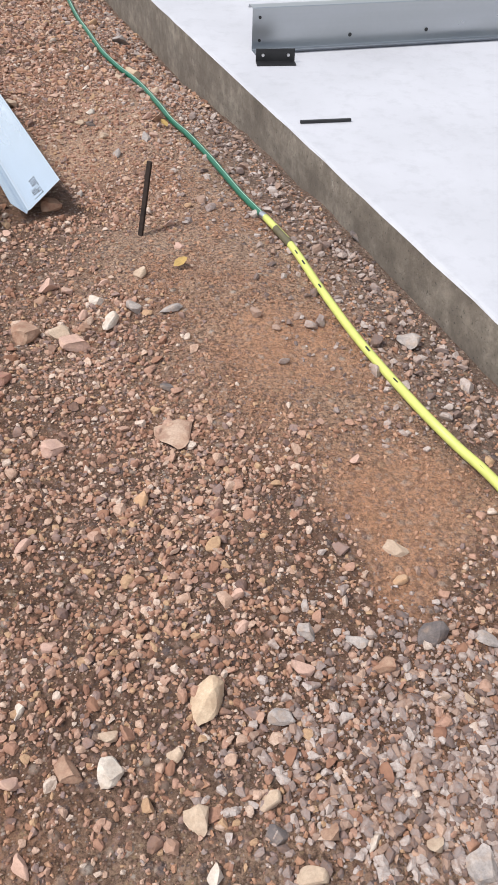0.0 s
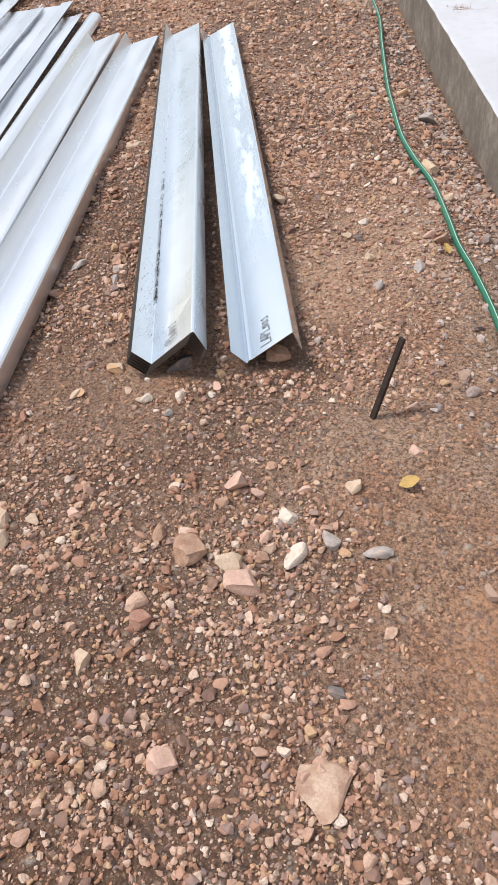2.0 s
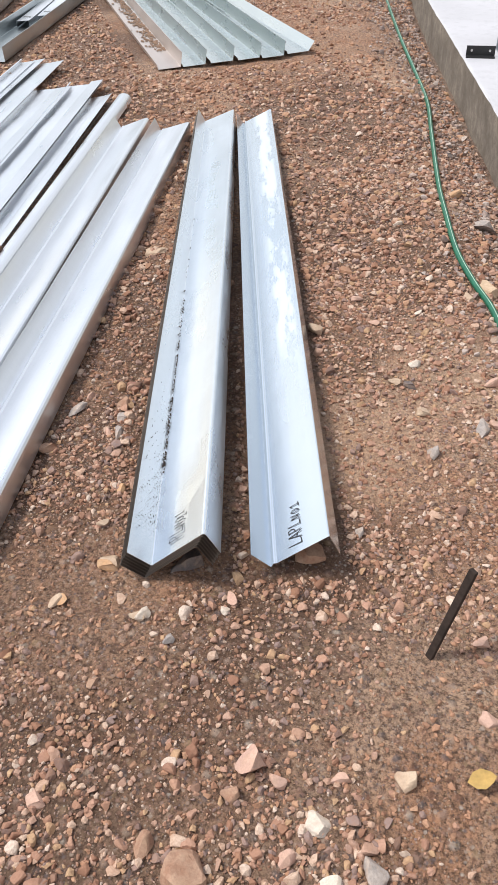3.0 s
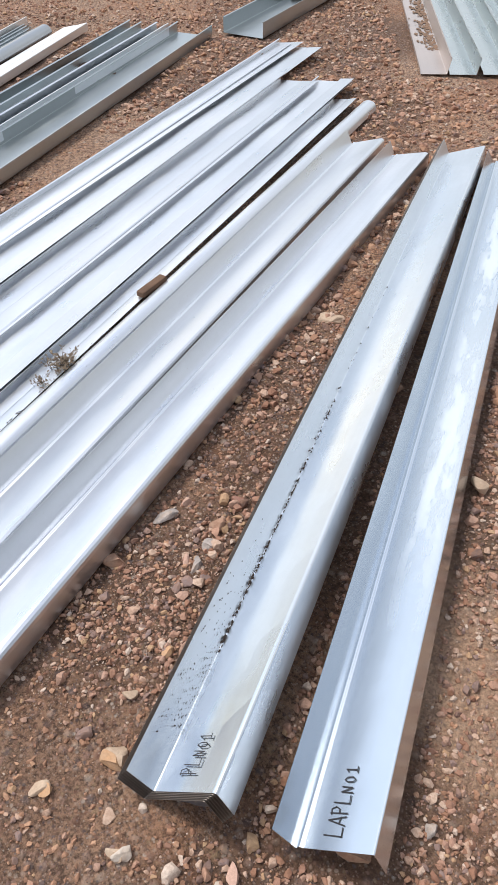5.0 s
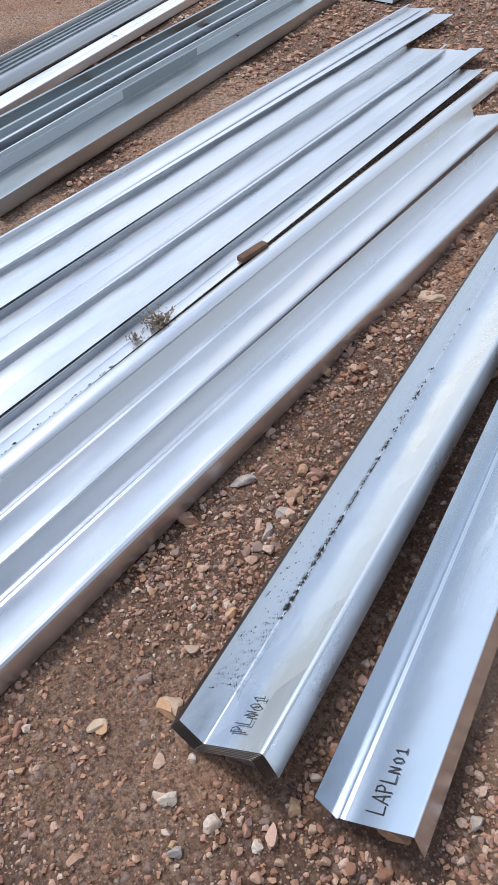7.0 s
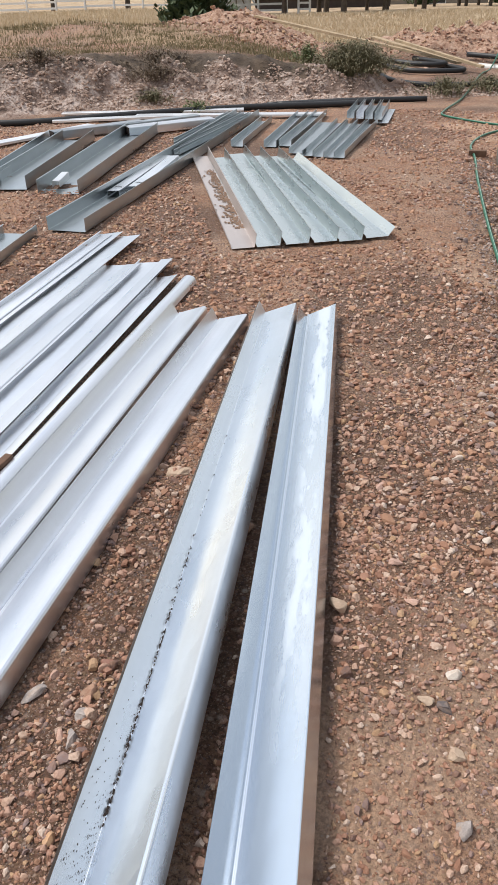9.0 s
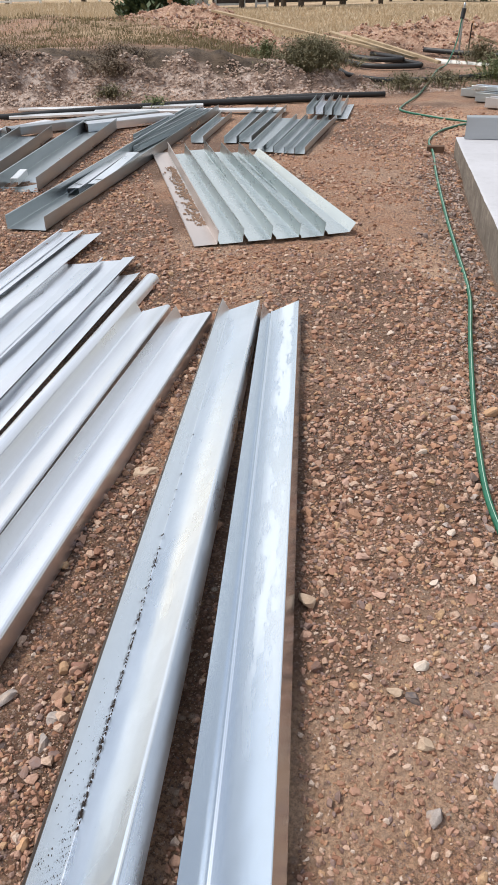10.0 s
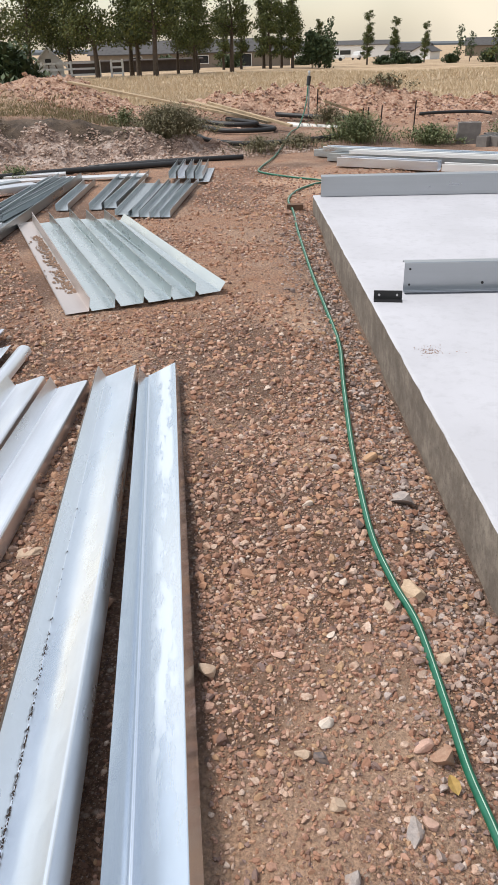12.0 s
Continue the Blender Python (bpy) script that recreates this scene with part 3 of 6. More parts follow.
# -- two trims in front: a single lapped trim and a nested stack --
def trim_poly(tilt, lip=0.08, web=0.19, flange=0.085, bead=False, turn=-104):
    """Raised lip, tilted web, flange turned down at its high edge; the fold lies at the origin."""
    def way(deg, r, o=(0.0, 0.0)):
        return o[0] + r * math.cos(radians(tilt + deg)), o[1] + r * math.sin(radians(tilt + deg))
    ridge = way(0, web)
    rise = [way(30, 0.016), way(9, 0.021)] if bead else []
    return [way(97, lip), (0.0, 0.0)] + rise + [ridge, way(turn, flange, ridge)]


def on_web(tilt, across, along):
    """Where writing begins on a web: its baseline runs along the sheet."""
    c, s = math.cos(radians(tilt)), math.sin(radians(tilt))
    m = Matrix(((0, -c, -s, across * c), (1, 0, 0, along), (0, -s, c, across * s), (0, 0, 0, 1)))
    return m @ Matrix.Translation((0, 0, 0.0035))


lap = sheet("wall_trim", trim_poly(37.5, 0.076, 0.188, 0.08, True), (-0.937, 2.741, 0.029), (-2.527, 5.919, 0.015), GALV_FROST, "galvanised folded trim with white frosting, lying on dirt", "marked trims", radius=0.004, seed=2, twist=-0.2, bow=0.001)
writing("LAPLN01", 0.044, 0.0225, lap, on_web(37.5, 0.106, 0.028))
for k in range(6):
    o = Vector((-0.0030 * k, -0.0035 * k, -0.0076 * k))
    # sheets below the top one carry the stack's shade in their colour
    pl = sheet("wall_trim", trim_poly(40), Vector((-1.2155, 2.5975, 0.058)) + o, Vector((-2.723, 5.783, 0.047)) + o, GALV_BLUE if k == 0 else GRIMY_SHADED, "galvanised folded trim on top of a nested stack" if k == 0 else "galvanised folded trim nested in a stack, coloured dark for grime and gap shade", "marked trims", radius=(0.004, 0.010), seed=5, twist=-0.34, bow=0.001)
    if k == 0:
        writing("PLN01", 0.05, 0.0205, pl, on_web(40, 0.112, 0.036))
        rng = random.Random(8)
        verts, faces = [], []
        for j in range(420):
            y = 0.10 + abs(rng.gauss(0, 0.30)) if j < 170 else 0.35 + abs(rng.gauss(0, 0.55))
            r = rng.uniform(0.004, 0.07) if j < 170 else abs(rng.gauss(0.001, 0.0035))
            a = radians(137) - 0.34 * y / 3.52
            x, z = r * math.cos(a) + 0.0016 * math.sin(a), r * math.sin(a) - 0.0016 * math.cos(a)
            x, z = x + 0.0025, z + 0.0015
            q = rng.uniform(0.0006, 0.0017) * (1.9 if j >= 170 else 1)
            i = len(verts)
            verts += [(x + q * math.cos(b) * rng.uniform(0.6, 1.2), y + 2.2 * q * math.sin(b) * rng.uniform(0.6, 1.2), z) for b in (0, 1.26, 2.5, 3.77, 5.0)] + [(x, y, z + 0.8 * q)]
            faces += [(i + b, i + (b + 1) % 5, i + 5) for b in range(5)]
        part("mud_spatter", mesh_from("mud_spatter", verts, faces, RUST), pl, "dark dried mud specks")

# -- the wide bundle of long panels --
BUNDLE_N, BUNDLE_D = Vector((0.945, 0.327)), Vector((-0.325, 0.9457))


def bundle(s, a, z):
    p = BUNDLE_N * s + BUNDLE_D * a
    return Vector((p.x, p.y, z))


def pan(w, back=-0.035, h=0.038):
    """A panel with an upright back flange and a web, creased along its middle, that rises to the other side."""
    return [(back + 0.010, h - 0.012), (back, h - 0.010), (back + 0.001, 0.0), (0.5 * w, 0.5 * h - 0.006), (0.5 * w + 0.003, 0.5 * h - 0.0042), (w, h - 0.008)]


for k, (s0, s1, w, far) in enumerate(((-2.296, -2.345, 0.185, 7.72), (-2.07, -2.185, 0.195, 7.66), (-1.873, -1.96, 0.214, 7.02), (-1.625, -1.745, 0.195, 7.12), (-1.412, -1.53, 0.108, 6.86))):
    sheet("channel_sheet", pan(w + 0.008, -0.035 if k else 0.0), bundle(s0, 1.62 + 0.05 * k, 0.030), bundle(s1, far, 0.030 + 0.002 * (k % 2)), GALV, "long bright galvanised channel panel lying in a row", "long panels", "metal panel", seed=20 + k, bow=0.003, radius=0.003)
sheet("narrow_sheet", [(0.0, 0.012), (0.003, 0.020), (0.095, 0.033)], bundle(-1.965, 1.7, 0.036), bundle(-2.065, 7.06, 0.036), GALV, "narrow galvanised strip laid over the panels", "long panels", "metal panel", seed=31, bow=0.002)
sheet("narrow_sheet", [(0.0, 0.012), (0.003, 0.020), (0.092, 0.033)], bundle(-1.525, 1.7, 0.036), bundle(-1.632, 7.14, 0.036), GALV, "narrow galvanised strip laid over the panels", "long panels", "metal panel", seed=32, bow=0.002)
sheet("long_trim", [(0.0, 0.008), (0.003, 0.040), (0.040, 0.056), (0.082, 0.046), (0.094, 0.008)], bundle(-1.332, 1.7, 0.02), bundle(-1.362, 6.82, 0.02), GALV, "long galvanised edge trim with a rounded fold", "long panels", "metal trim", radius=0.018, seed=40, bow=0.002)
for s0, s1, near, far, tilt, turn, seed in ((-1.170, -1.206, 1.7, 6.27, 23, -0.05, 41), (-0.967, -0.950, 1.55, 6.23, 22, -0.09, 42)):
    sheet("long_trim", trim_poly(tilt, bead=True, turn=-106), bundle(s0, near, 0.03), bundle(s1, far, 0.032), GALV, "long galvanised folded trim with a rounded ridge", "long panels", "metal trim", radius=(0.003, 0.003, 0.003, 0.026), seed=seed, twist=turn, bow=0.001)

# dirt washed into the gap between two of the panels
rng = random.Random(21)
verts, faces = [], []
for k in range(700):
    a = rng.uniform(2.6, 6.75)
    if math.sin(a * 5.3) + math.sin(a * 12.1 + 1) < rng.uniform(-2.2, 1.2):
        continue
    p = bundle(-1.330 - 0.0135 * (a - 2.6) + rng.gauss(0, 0.0028), a, 0.060)
    q = rng.uniform(0.0015, 0.005)
    i = len(verts)
    verts += [(p.x + 1.2 * q * math.cos(b), p.y + 2.2 * q * math.sin(b), p.z - 0.004) for b in (0.3, 1.5, 2.8, 4.0, 5.3)] + [(p.x, p.y, p.z + 0.8 * q)]
    faces += [(i + b, i + (b + 1) % 5, i + 5) for b in range(5)]
thing("dirt_streak", mesh_from("dirt_streak", verts, faces, RUST), "dark dirt caught in the gap between panels", "dirt", kind="stuff")


def hat(w, h=0.046):
    """A panel whose web rises to one side and ends in a down-turned, undercut flange."""
    return [(0.002, 0.0), (0.005, h - 0.038), (0.50 * w, h - 0.014), (0.515 * w, h - 0.0165), (w - 0.006, h + 0.012), (w - 0.003, 0.002)]


# -- open channels behind the bundle --
CH_N, CH_D = Vector((0.907, 0.422)), Vector((-0.422, 0.907))


def channel(w, f, lip=0.012):
    return [(lip, f - 0.004), (0.0, f), (0.0, 0.0), (w, 0.0), (w, f), (w - lip, f - 0.004)]


for k, (s, w, f, lift, near, far, mat) in enumerate(((-2.70, 0.31, 0.07, 0.004, 4.47, 7.87, GALV_DULL), (-2.62, 0.22, 0.05, 0.010, 4.40, 7.90, GALV_DULL), (-2.345, 0.285, 0.075, 0.004, 4.42, 7.95, GALV_DULL), (-2.44, 0.10, 0.085, 0.018, 4.55, 7.80, GALV))):
    p, q = CH_N * s + CH_D * near, CH_N * s + CH_D * far
    sheet("open_channel", channel(w, f), (p.x, p.y, lift + 0.006), (q.x, q.y, lift + 0.006), mat, "dull galvanised open channel lying on dirt", "open channels", "metal channel", seed=50 + k, radius=0.004)

# -- white panels and a rolled trim further back --
WH_N, WH_D = Vector((0.873, 0.487)), Vector((-0.487, 0.873))


def back_row(s, a, z):
    p = WH_N * s + WH_D * a
    return Vector((p.x, p.y, z))


w1 = sheet("metal_sheet", hat(0.215, 0.042), back_row(-2.62, 4.8, 0.012), back_row(-2.615, 7.93, 0.012), WHITE_SHEET, "bright white metal panel with black strap marks", "back row panels", "metal panel", seed=60)
for y in (0.55, 0.62, 1.9):
    me = mesh_from("strap_mark", [(0.08, y, 0.0345), (0.20, y - 0.02, 0.0358), (0.20, y - 0.012, 0.0358), (0.08, y + 0.008, 0.0345), (0.212, y - 0.02, 0.012), (0.212, y - 0.012, 0.012)], [(0, 1, 2, 3), (1, 4, 5, 2)], BLACK)
    part("strap_mark", me, w1, "thin black strap mark")
arc = [(0.055 - 0.055 * math.cos(a), 0.005 + 0.05 * math.sin(a)) for a in np.linspace(-0.3, 3.3, 11)]
sheet("rolled_trim", arc, back_row(-2.755, 4.8, 0.01), back_row(-2.75, 7.8, 0.01), ZINC_GREY, "grey half-round rolled metal trim on dirt", "back row panels", radius=0.01, seed=61)
for k in range(3):
    sheet("narrow_trim", channel(0.04, 0.03, 0.006), back_row(-2.90 + 0.048 * k, 4.8, 0.012), back_row(-2.90 + 0.048 * k, 7.85 - 0.05 * k, 0.012), GALV_DULL, "narrow grey metal channel in the back row", "back row panels", seed=62 + k, radius=0.003)
sheet("metal_sheet", hat(0.12, 0.04), back_row(-3.05, 4.85, 0.012), back_row(-3.04, 7.95, 0.012), WHITE_SHEET, "chipped white metal strip lying on dirt", "back row panels", "metal panel", seed=66)

# -- six troughs fanned out on the dirt --
SIX_NEAR = [(-3.621, 6.744), (-3.49, 6.88), (-3.335, 7.04), (-3.175, 7.18), (-3.02, 7.30), (-2.886, 7.47)]
SIX_FAR = [(-5.91, 9.30), (-5.70, 9.33), (-5.63, 9.61), (-5.39, 9.58), (-5.20, 9.64), (-4.97, 9.61)]
for k, (p, q) in enumerate(zip(SIX_NEAR, SIX_FAR)):
    low = 0.035 if k == 0 else 0.02
    poly = [(-0.006, low), (0.0, 0.0), (0.175, 0.003), (0.225, 0.07)] if k == 5 else [(-0.006, low), (0.0, 0.0), (0.174, 0.003), (0.190, 0.104), (0.178, 0.110)]
    trough = sheet("metal_trough", poly, (*p, 0.022), (*q, 0.022), GALV_DUST if k == 0 else GALV_GREEN, "dusty galvanised trough half covered with dried mud" if k == 0 else "green-grey galvanised trough panel lying on dirt", "fanned troughs", "metal panel", seed=70 + k, radius=0.004)
    if k == 0:
        rng = random.Random(33)
        verts, faces = [], []
        for j in range(420):
            y = rng.uniform(0.5, 2.7)
            x = min(0.168, max(0.01, 0.165 - abs(rng.gauss(0, 0.05))))
            c = rng.uniform(0.004, 0.016)
            i = len(verts)
            verts += [(min(0.172, x + c * math.cos(b) * rng.uniform(0.6, 1.2)), y + 2.0 * c * math.sin(b) * rng.uniform(0.6, 1.2), 0.0062) for b in (0, 1.05, 2.1, 3.1, 4.2, 5.2)] + [(x, y, 0.0062 + 0.2 * c)]
            faces += [(i + b, i + (b + 1) % 6, i + 6) for b in range(6)]
        part("dried_mud", mesh_from("dried_mud", verts, faces, MUD), trough, "brown dried mud patches")["kind"] = "stuff"

# -- a smaller row of channels behind them --
for k, (p, q, w) in enumerate((((-5.08, 10.02), (-5.72, 12.0), 0.20), ((-4.87, 9.96), (-5.50, 12.02), 0.12), ((-4.74, 9.98), (-5.36, 12.06), 0.115), ((-4.62, 10.01), (-5.24, 12.1), 0.11), ((-4.505, 10.04), (-5.10, 12.15), 0.115))):
    sheet("short_channel", channel(w, 0.075 if k == 4 else 0.06, 0.006), (*p, 0.014), (*q, 0.02), GALV_DULL, "grey galvanised channel in a short row on dirt", "short channels", "metal channel", seed=80 + k, radius=0.004)
for k in range(4):
    x = -5.46 + 0.125 * k
    sheet("short_channel", channel(0.10, 0.09, 0.006), (x, 12.22 + 0.02 * k, 0.06), (x - 0.45, 13.45 + 0.03 * k, 0.05), GALV if k == 1 else GALV_DULL, "short grey channel propped on the row's end", "short channels", "metal channel", seed=86 + k, radius=0.004)
sheet("metal_strip", [(0, 0), (0.14, 0.003)], (-5.0, 12.2, 0.03), (-5.42, 13.4, 0.03), GALV, "flat grey metal strip lying on dirt", "short channels", "metal strip", seed=90)
for k, (p, q) in enumerate((((-5.54, 10.22), (-6.33, 12.4)), ((-5.40, 10.34), (-6.14, 12.6)), ((-5.90, 10.06), (-6.54, 11.75)))):
    sheet("loose_channel", channel(0.15, 0.075, 0.006), (*p, 0.012), (*q, 0.016), GALV_DULL, "single grey galvanised channel lying on dirt", "short channels", "metal channel", seed=92 + k, radius=0.004)

# -- deep troughs at the side --
deep = [(0.008, 0.105), (0.0, 0.11), (0.0, 0.0), (0.33, 0.0), (0.33, 0.11), (0.322, 0.105)]
sheet("deep_trough", deep, (-5.22, 6.45, 0.014), (-7.05, 11.9, 0.02), GALV_DULL, "deep grey metal trough holding offcuts", "deep troughs", "metal trough", seed=100, radius=0.005)
for k, (x, y, x2, y2) in enumerate(((-5.53, 7.50, -6.12, 9.0), (-5.43, 7.68, -5.98, 8.98))):
    o = sheet("offcut", [(0.0, 0.0), (0.0, 0.05), (0.115, 0.055), (0.115, 0.008)], (x, y, 0.022 + 0.012 * k), (x2, y2, 0.022 + 0.012 * k), GALV, "bright metal offcut with a black mark in a trough", "deep troughs", "metal offcut", seed=102 + k, radius=0.004)
    part("black_mark", mesh_from("black_mark", [(0.02, 0.16, 0.0535), (0.10, 0.13, 0.0565), (0.10, 0.145, 0.0565), (0.02, 0.175, 0.0535)], [(0, 1, 2, 3)], BLACK), o)
for k in range(4):
    sheet("long_channel", channel(0.075, 0.05, 0.006), (-6.16 - 0.11 * k, 9.3 + 0.14 * k, 0.03 + 0.012 * k), (-6.88 - 0.08 * k, 12.0 - 0.06 * k, 0.03 + 0.012 * k), GALV_DULL, "grey-green channel laid over a deep trough", "deep troughs", "metal channel", seed=110 + k, radius=0.004)
wide = [(0.008, 0.125), (0.0, 0.13), (0.0, 0.0), (0.40, 0.0), (0.40, 0.13), (0.392, 0.125)]
sheet("deep_trough", wide, (-6.22, 7.29, 0.014), (-7.62, 10.2, 0.02), GALV_DULL, "wide open grey metal trough lying on dirt", "deep troughs", "metal trough", seed=104, radius=0.005)
sheet("deep_trough", wide, (-6.78, 7.15, 0.014), (-8.0, 9.4, 0.02), GALV_DULL, "wide open grey metal trough lying on dirt", "deep troughs", "metal trough", seed=105, radius=0.005)
sheet("deep_trough", channel(0.2, 0.09), (-7.1, 7.35, 0.014), (-8.35, 9.5, 0.02), GALV_DULL, "narrow grey metal trough lying on dirt", "deep troughs", "metal trough", seed=106, radius=0.005)
sheet("offcut", [(0, 0), (0.0, 0.06), (0.07, 0.06), (0.07, 0)], (-6.16, 7.42, 0.05), (-6.35, 7.75, 0.05), WHITE_SHEET, "short bright metal offcut between troughs", "deep troughs", "metal offcut", seed=107)

# -- boxed beams and white strips by the bank --
for k, (p, q, w, mat) in enumerate((((-8.24, 9.40), (-7.74, 10.55), 0.17, ZINC_GREY), ((-7.98, 9.98), (-7.30, 11.25), 0.15, GALV_DULL), ((-7.62, 10.12), (-7.0, 11.15), 0.22, GALV))):
    m, length = lay((*p, 0.02), (*q, 0.03))
    ob = sheet("box_beam", [(0.0, 0.004), (0.0, 0.10), (w, 0.10), (w, 0.004), (0.006, 0.0)], (*p, 0.02), (*q, 0.03), mat, "closed grey steel box beam lying on dirt", "beams by the bank", "beam", seed=120 + k)
    part("end_plate", mesh_from("end_plate", [(0.01, -0.004, 0.006), (w - 0.01, -0.004, 0.006), (w - 0.01, -0.004, 0.094), (0.01, -0.004, 0.094), (0.01, 0.004, 0.006), (w - 0.01, 0.004, 0.006), (w - 0.01, 0.004, 0.094), (0.01, 0.004, 0.094)], [(0, 1, 2, 3), (7, 6, 5, 4), (0, 4, 5, 1), (1, 5, 6, 2), (2, 6, 7, 3), (3, 7, 4, 0)], RUST), ob, "dark end plate")
for k, (p, q, w) in enumerate((((-9.55, 10.95), (-7.3, 12.45), 0.16), ((-8.4, 11.3), (-6.0, 12.62), 0.2), ((-8.6, 8.7), (-8.45, 10.3), 0.2), ((-9.2, 10.4), (-7.9, 11.5), 0.18))):
    sheet("white_strip", [(0, 0), (0.004, 0.03), (w, 0.03), (w, 0)], (*p, 0.03), (*q, 0.03), WHITE_SHEET, "long bright white metal strip lying by the bank", "white strips", "metal strip", seed=130 + k)


# ---- pipes, hoses and rods ----
def tube_mesh(name, pts, radius, mat, sides=10, smooth_steps=6, wobble=0.0):
    """A round tube along a smooth line through pts."""
    pts = [Vector(p) for p in pts]
    line = []
    for i in range(len(pts) - 1):
        p0, p1, p2, p3 = pts[max(i - 1, 0)], pts[i], pts[i + 1], pts[min(i + 2, len(pts) - 1)]
        for k in range(smooth_steps):
            t = k / smooth_steps
            line.append(0.5 * ((2 * p1) + (p2 - p0) * t + (2 * p0 - 5 * p1 + 4 * p2 - p3) * t * t + (3 * p1 - p0 - 3 * p2 + p3) * t ** 3))
    line.append(pts[-1])
    verts, faces = [], []
    n = len(line)
    for i, p in enumerate(line):
        d = (line[min(i + 1, n - 1)] - line[max(i - 1, 0)]).normalized()
        u = d.cross(Vector((0, 0, 1)))
        u = u.normalized() if u.length > 1e-3 else Vector((1, 0, 0))
        v = u.cross(d)
        verts += [p + u * (radius * math.cos(2 * math.pi * k / sides)) + v * (radius * math.sin(2 * math.pi * k / sides)) for k in range(sides)]
    for i in range(n - 1):
        for k in range(sides):
            j = (k + 1) % sides
            faces.append((i * sides + k, i * sides + j, (i + 1) * sides + j, (i + 1) * sides + k))
    faces += [tuple(reversed(range(sides))), tuple((n - 1) * sides + k for k in range(sides))]
    return mesh_from(name, verts, faces, mat, True)


def on_ground(pts, lift):
    return [(x, y, place_z(x, y) + lift + 0.007) for x, y in pts]


# thin pale tube along a hose's top, standing in for its highlight
def highlight_mesh(name, pts, radius, mat, width=0.004):
    return tube_mesh(name, [(x, y, z + radius * 0.86) for x, y, z in pts], width, mat, 6)


R_HOSE = 0.0135
hose = tagged(new("garden_hose"), "green garden hose joined to a yellow hose along the slab", "hose")
green = on_ground([(-0.012, 2.82), (-0.10, 3.02), (-0.235, 3.37), (-0.355, 3.62), (-0.445, 3.80), (-0.53, 4.0), (-0.67, 4.34), (-0.79, 4.53), (-0.92, 4.76), (-1.06, 5.12), (-1.205, 5.56), (-1.43, 6.27), (-1.65, 7.02), (-1.94, 7.70), (-2.32, 8.60), (-2.86, 9.95)], R_HOSE)
green += on_ground([(-3.17, 10.75), (-3.43, 11.37), (-3.50, 11.95), (-3.42, 12.45), (-3.36, 12.80), (-3.86, 12.88), (-4.42, 13.15), (-4.60, 13.6), (-4.85, 15.07), (-5.3, 17.2), (-5.5, 18.4)], R_HOSE)
green += [(-5.60, 19.2, 0.45), (-5.64, 19.5, 0.85)]
part("green_hose", tube_mesh("green_hose", green, R_HOSE, HOSE_GREEN), hose, "dark green ribbed hose")
part("hose_stripe", highlight_mesh("hose_stripe", green[:-4], R_HOSE, HOSE_HIGHLIGHT, 0.0024), hose, "painted pale highlight along the top of the hose")
yellow = on_ground([(0.003, 2.793), (0.097, 2.581), (0.179, 2.337), (0.242, 2.13), (0.306, 1.984), (0.377, 1.82), (0.45, 1.636), (0.527, 1.506), (0.608, 1.36), (0.78, 1.0), (0.95, 0.5)], R_HOSE + 0.001)
part("yellow_hose", tube_mesh("yellow_hose", yellow, R_HOSE + 0.001, HOSE_YELLOW), hose, "bright yellow hose")
part("cuff", tube_mesh("cuff", [Vector(yellow[0]).lerp(Vector(yellow[1]), k) for k in (0.42, 0.7, 0.98)], 0.0155, HOSE_CUFF), hose, "olive rubber cuff")
part("coupling", tube_mesh("coupling", [green[0], Vector(green[0]).lerp(Vector(yellow[0]), 0.5), yellow[0]], 0.015, ZINC_GREY), hose, "grey metal coupling")
rng = random.Random(4)
for k in range(9):
    i = k % 7 + 1
    c = Vector(yellow[i]).lerp(Vector(yellow[i + 1]), rng.uniform(0.1, 0.6))
    d = (Vector(yellow[i + 1]) - Vector(yellow[i])).normalized()
    part("print_bar", tube_mesh("print_bar", [c + Vector((-0.004, 0, 0.0105)), c + d * 0.012 + Vector((-0.004, 0, 0.0105)), c + d * 0.026 + Vector((-0.004, 0, 0.0105))], 0.0035, INK, 6), hose, "short black printed bar")

def pipe(pts, radius, mat, name, label, lift=None, category="pipe"):
    pts3 = on_ground(pts, radius if lift is None else lift)
    return thing(name, tube_mesh(name, pts3, radius, mat), label, category)


pipe([(-11.5, 8.4), (-9.5, 10.0), (-8.6, 11.1), (-7.5, 12.4), (-6.3, 13.4), (-5.9, 13.7)], 0.045, BLACK_PIPE, "black_pipe", "black plastic pipe lying at the foot of the bank")
pipe([(-7.2, 12.95), (-6.3, 13.75), (-5.25, 14.55)], 0.04, BLACK_PIPE, "black_pipe", "black plastic pipe lying at the foot of the bank")
pipe([(-7.0, 12.95), (-6.4, 13.5), (-5.8, 13.95)], 0.05, BLACK_PIPE, "black_pipe", "thick black plastic pipe lying at the foot of the bank")
pipe([(-7.05, 16.6), (-6.5, 16.0), (-5.6, 15.9), (-4.6, 16.6), (-4.2, 17.4), (-4.0, 18.2)], 0.045, BLACK_PIPE, "black_pipe", "black plastic pipe bent over the dirt")
pipe([(-7.3, 17.4), (-6.6, 17.0), (-6.0, 17.2), (-5.75, 17.6), (-6.3, 17.95), (-7.0, 18.0), (-7.8, 18.3)], 0.045, BLACK_PIPE, "black_pipe", "coiled black plastic pipe beside a shrub", 0.06)
pipe([(-7.5, 17.7), (-6.7, 17.5), (-6.2, 17.8), (-7.1, 18.4)], 0.045, BLACK_PIPE, "black_pipe", "coiled black plastic pipe beside a shrub", 0.12)
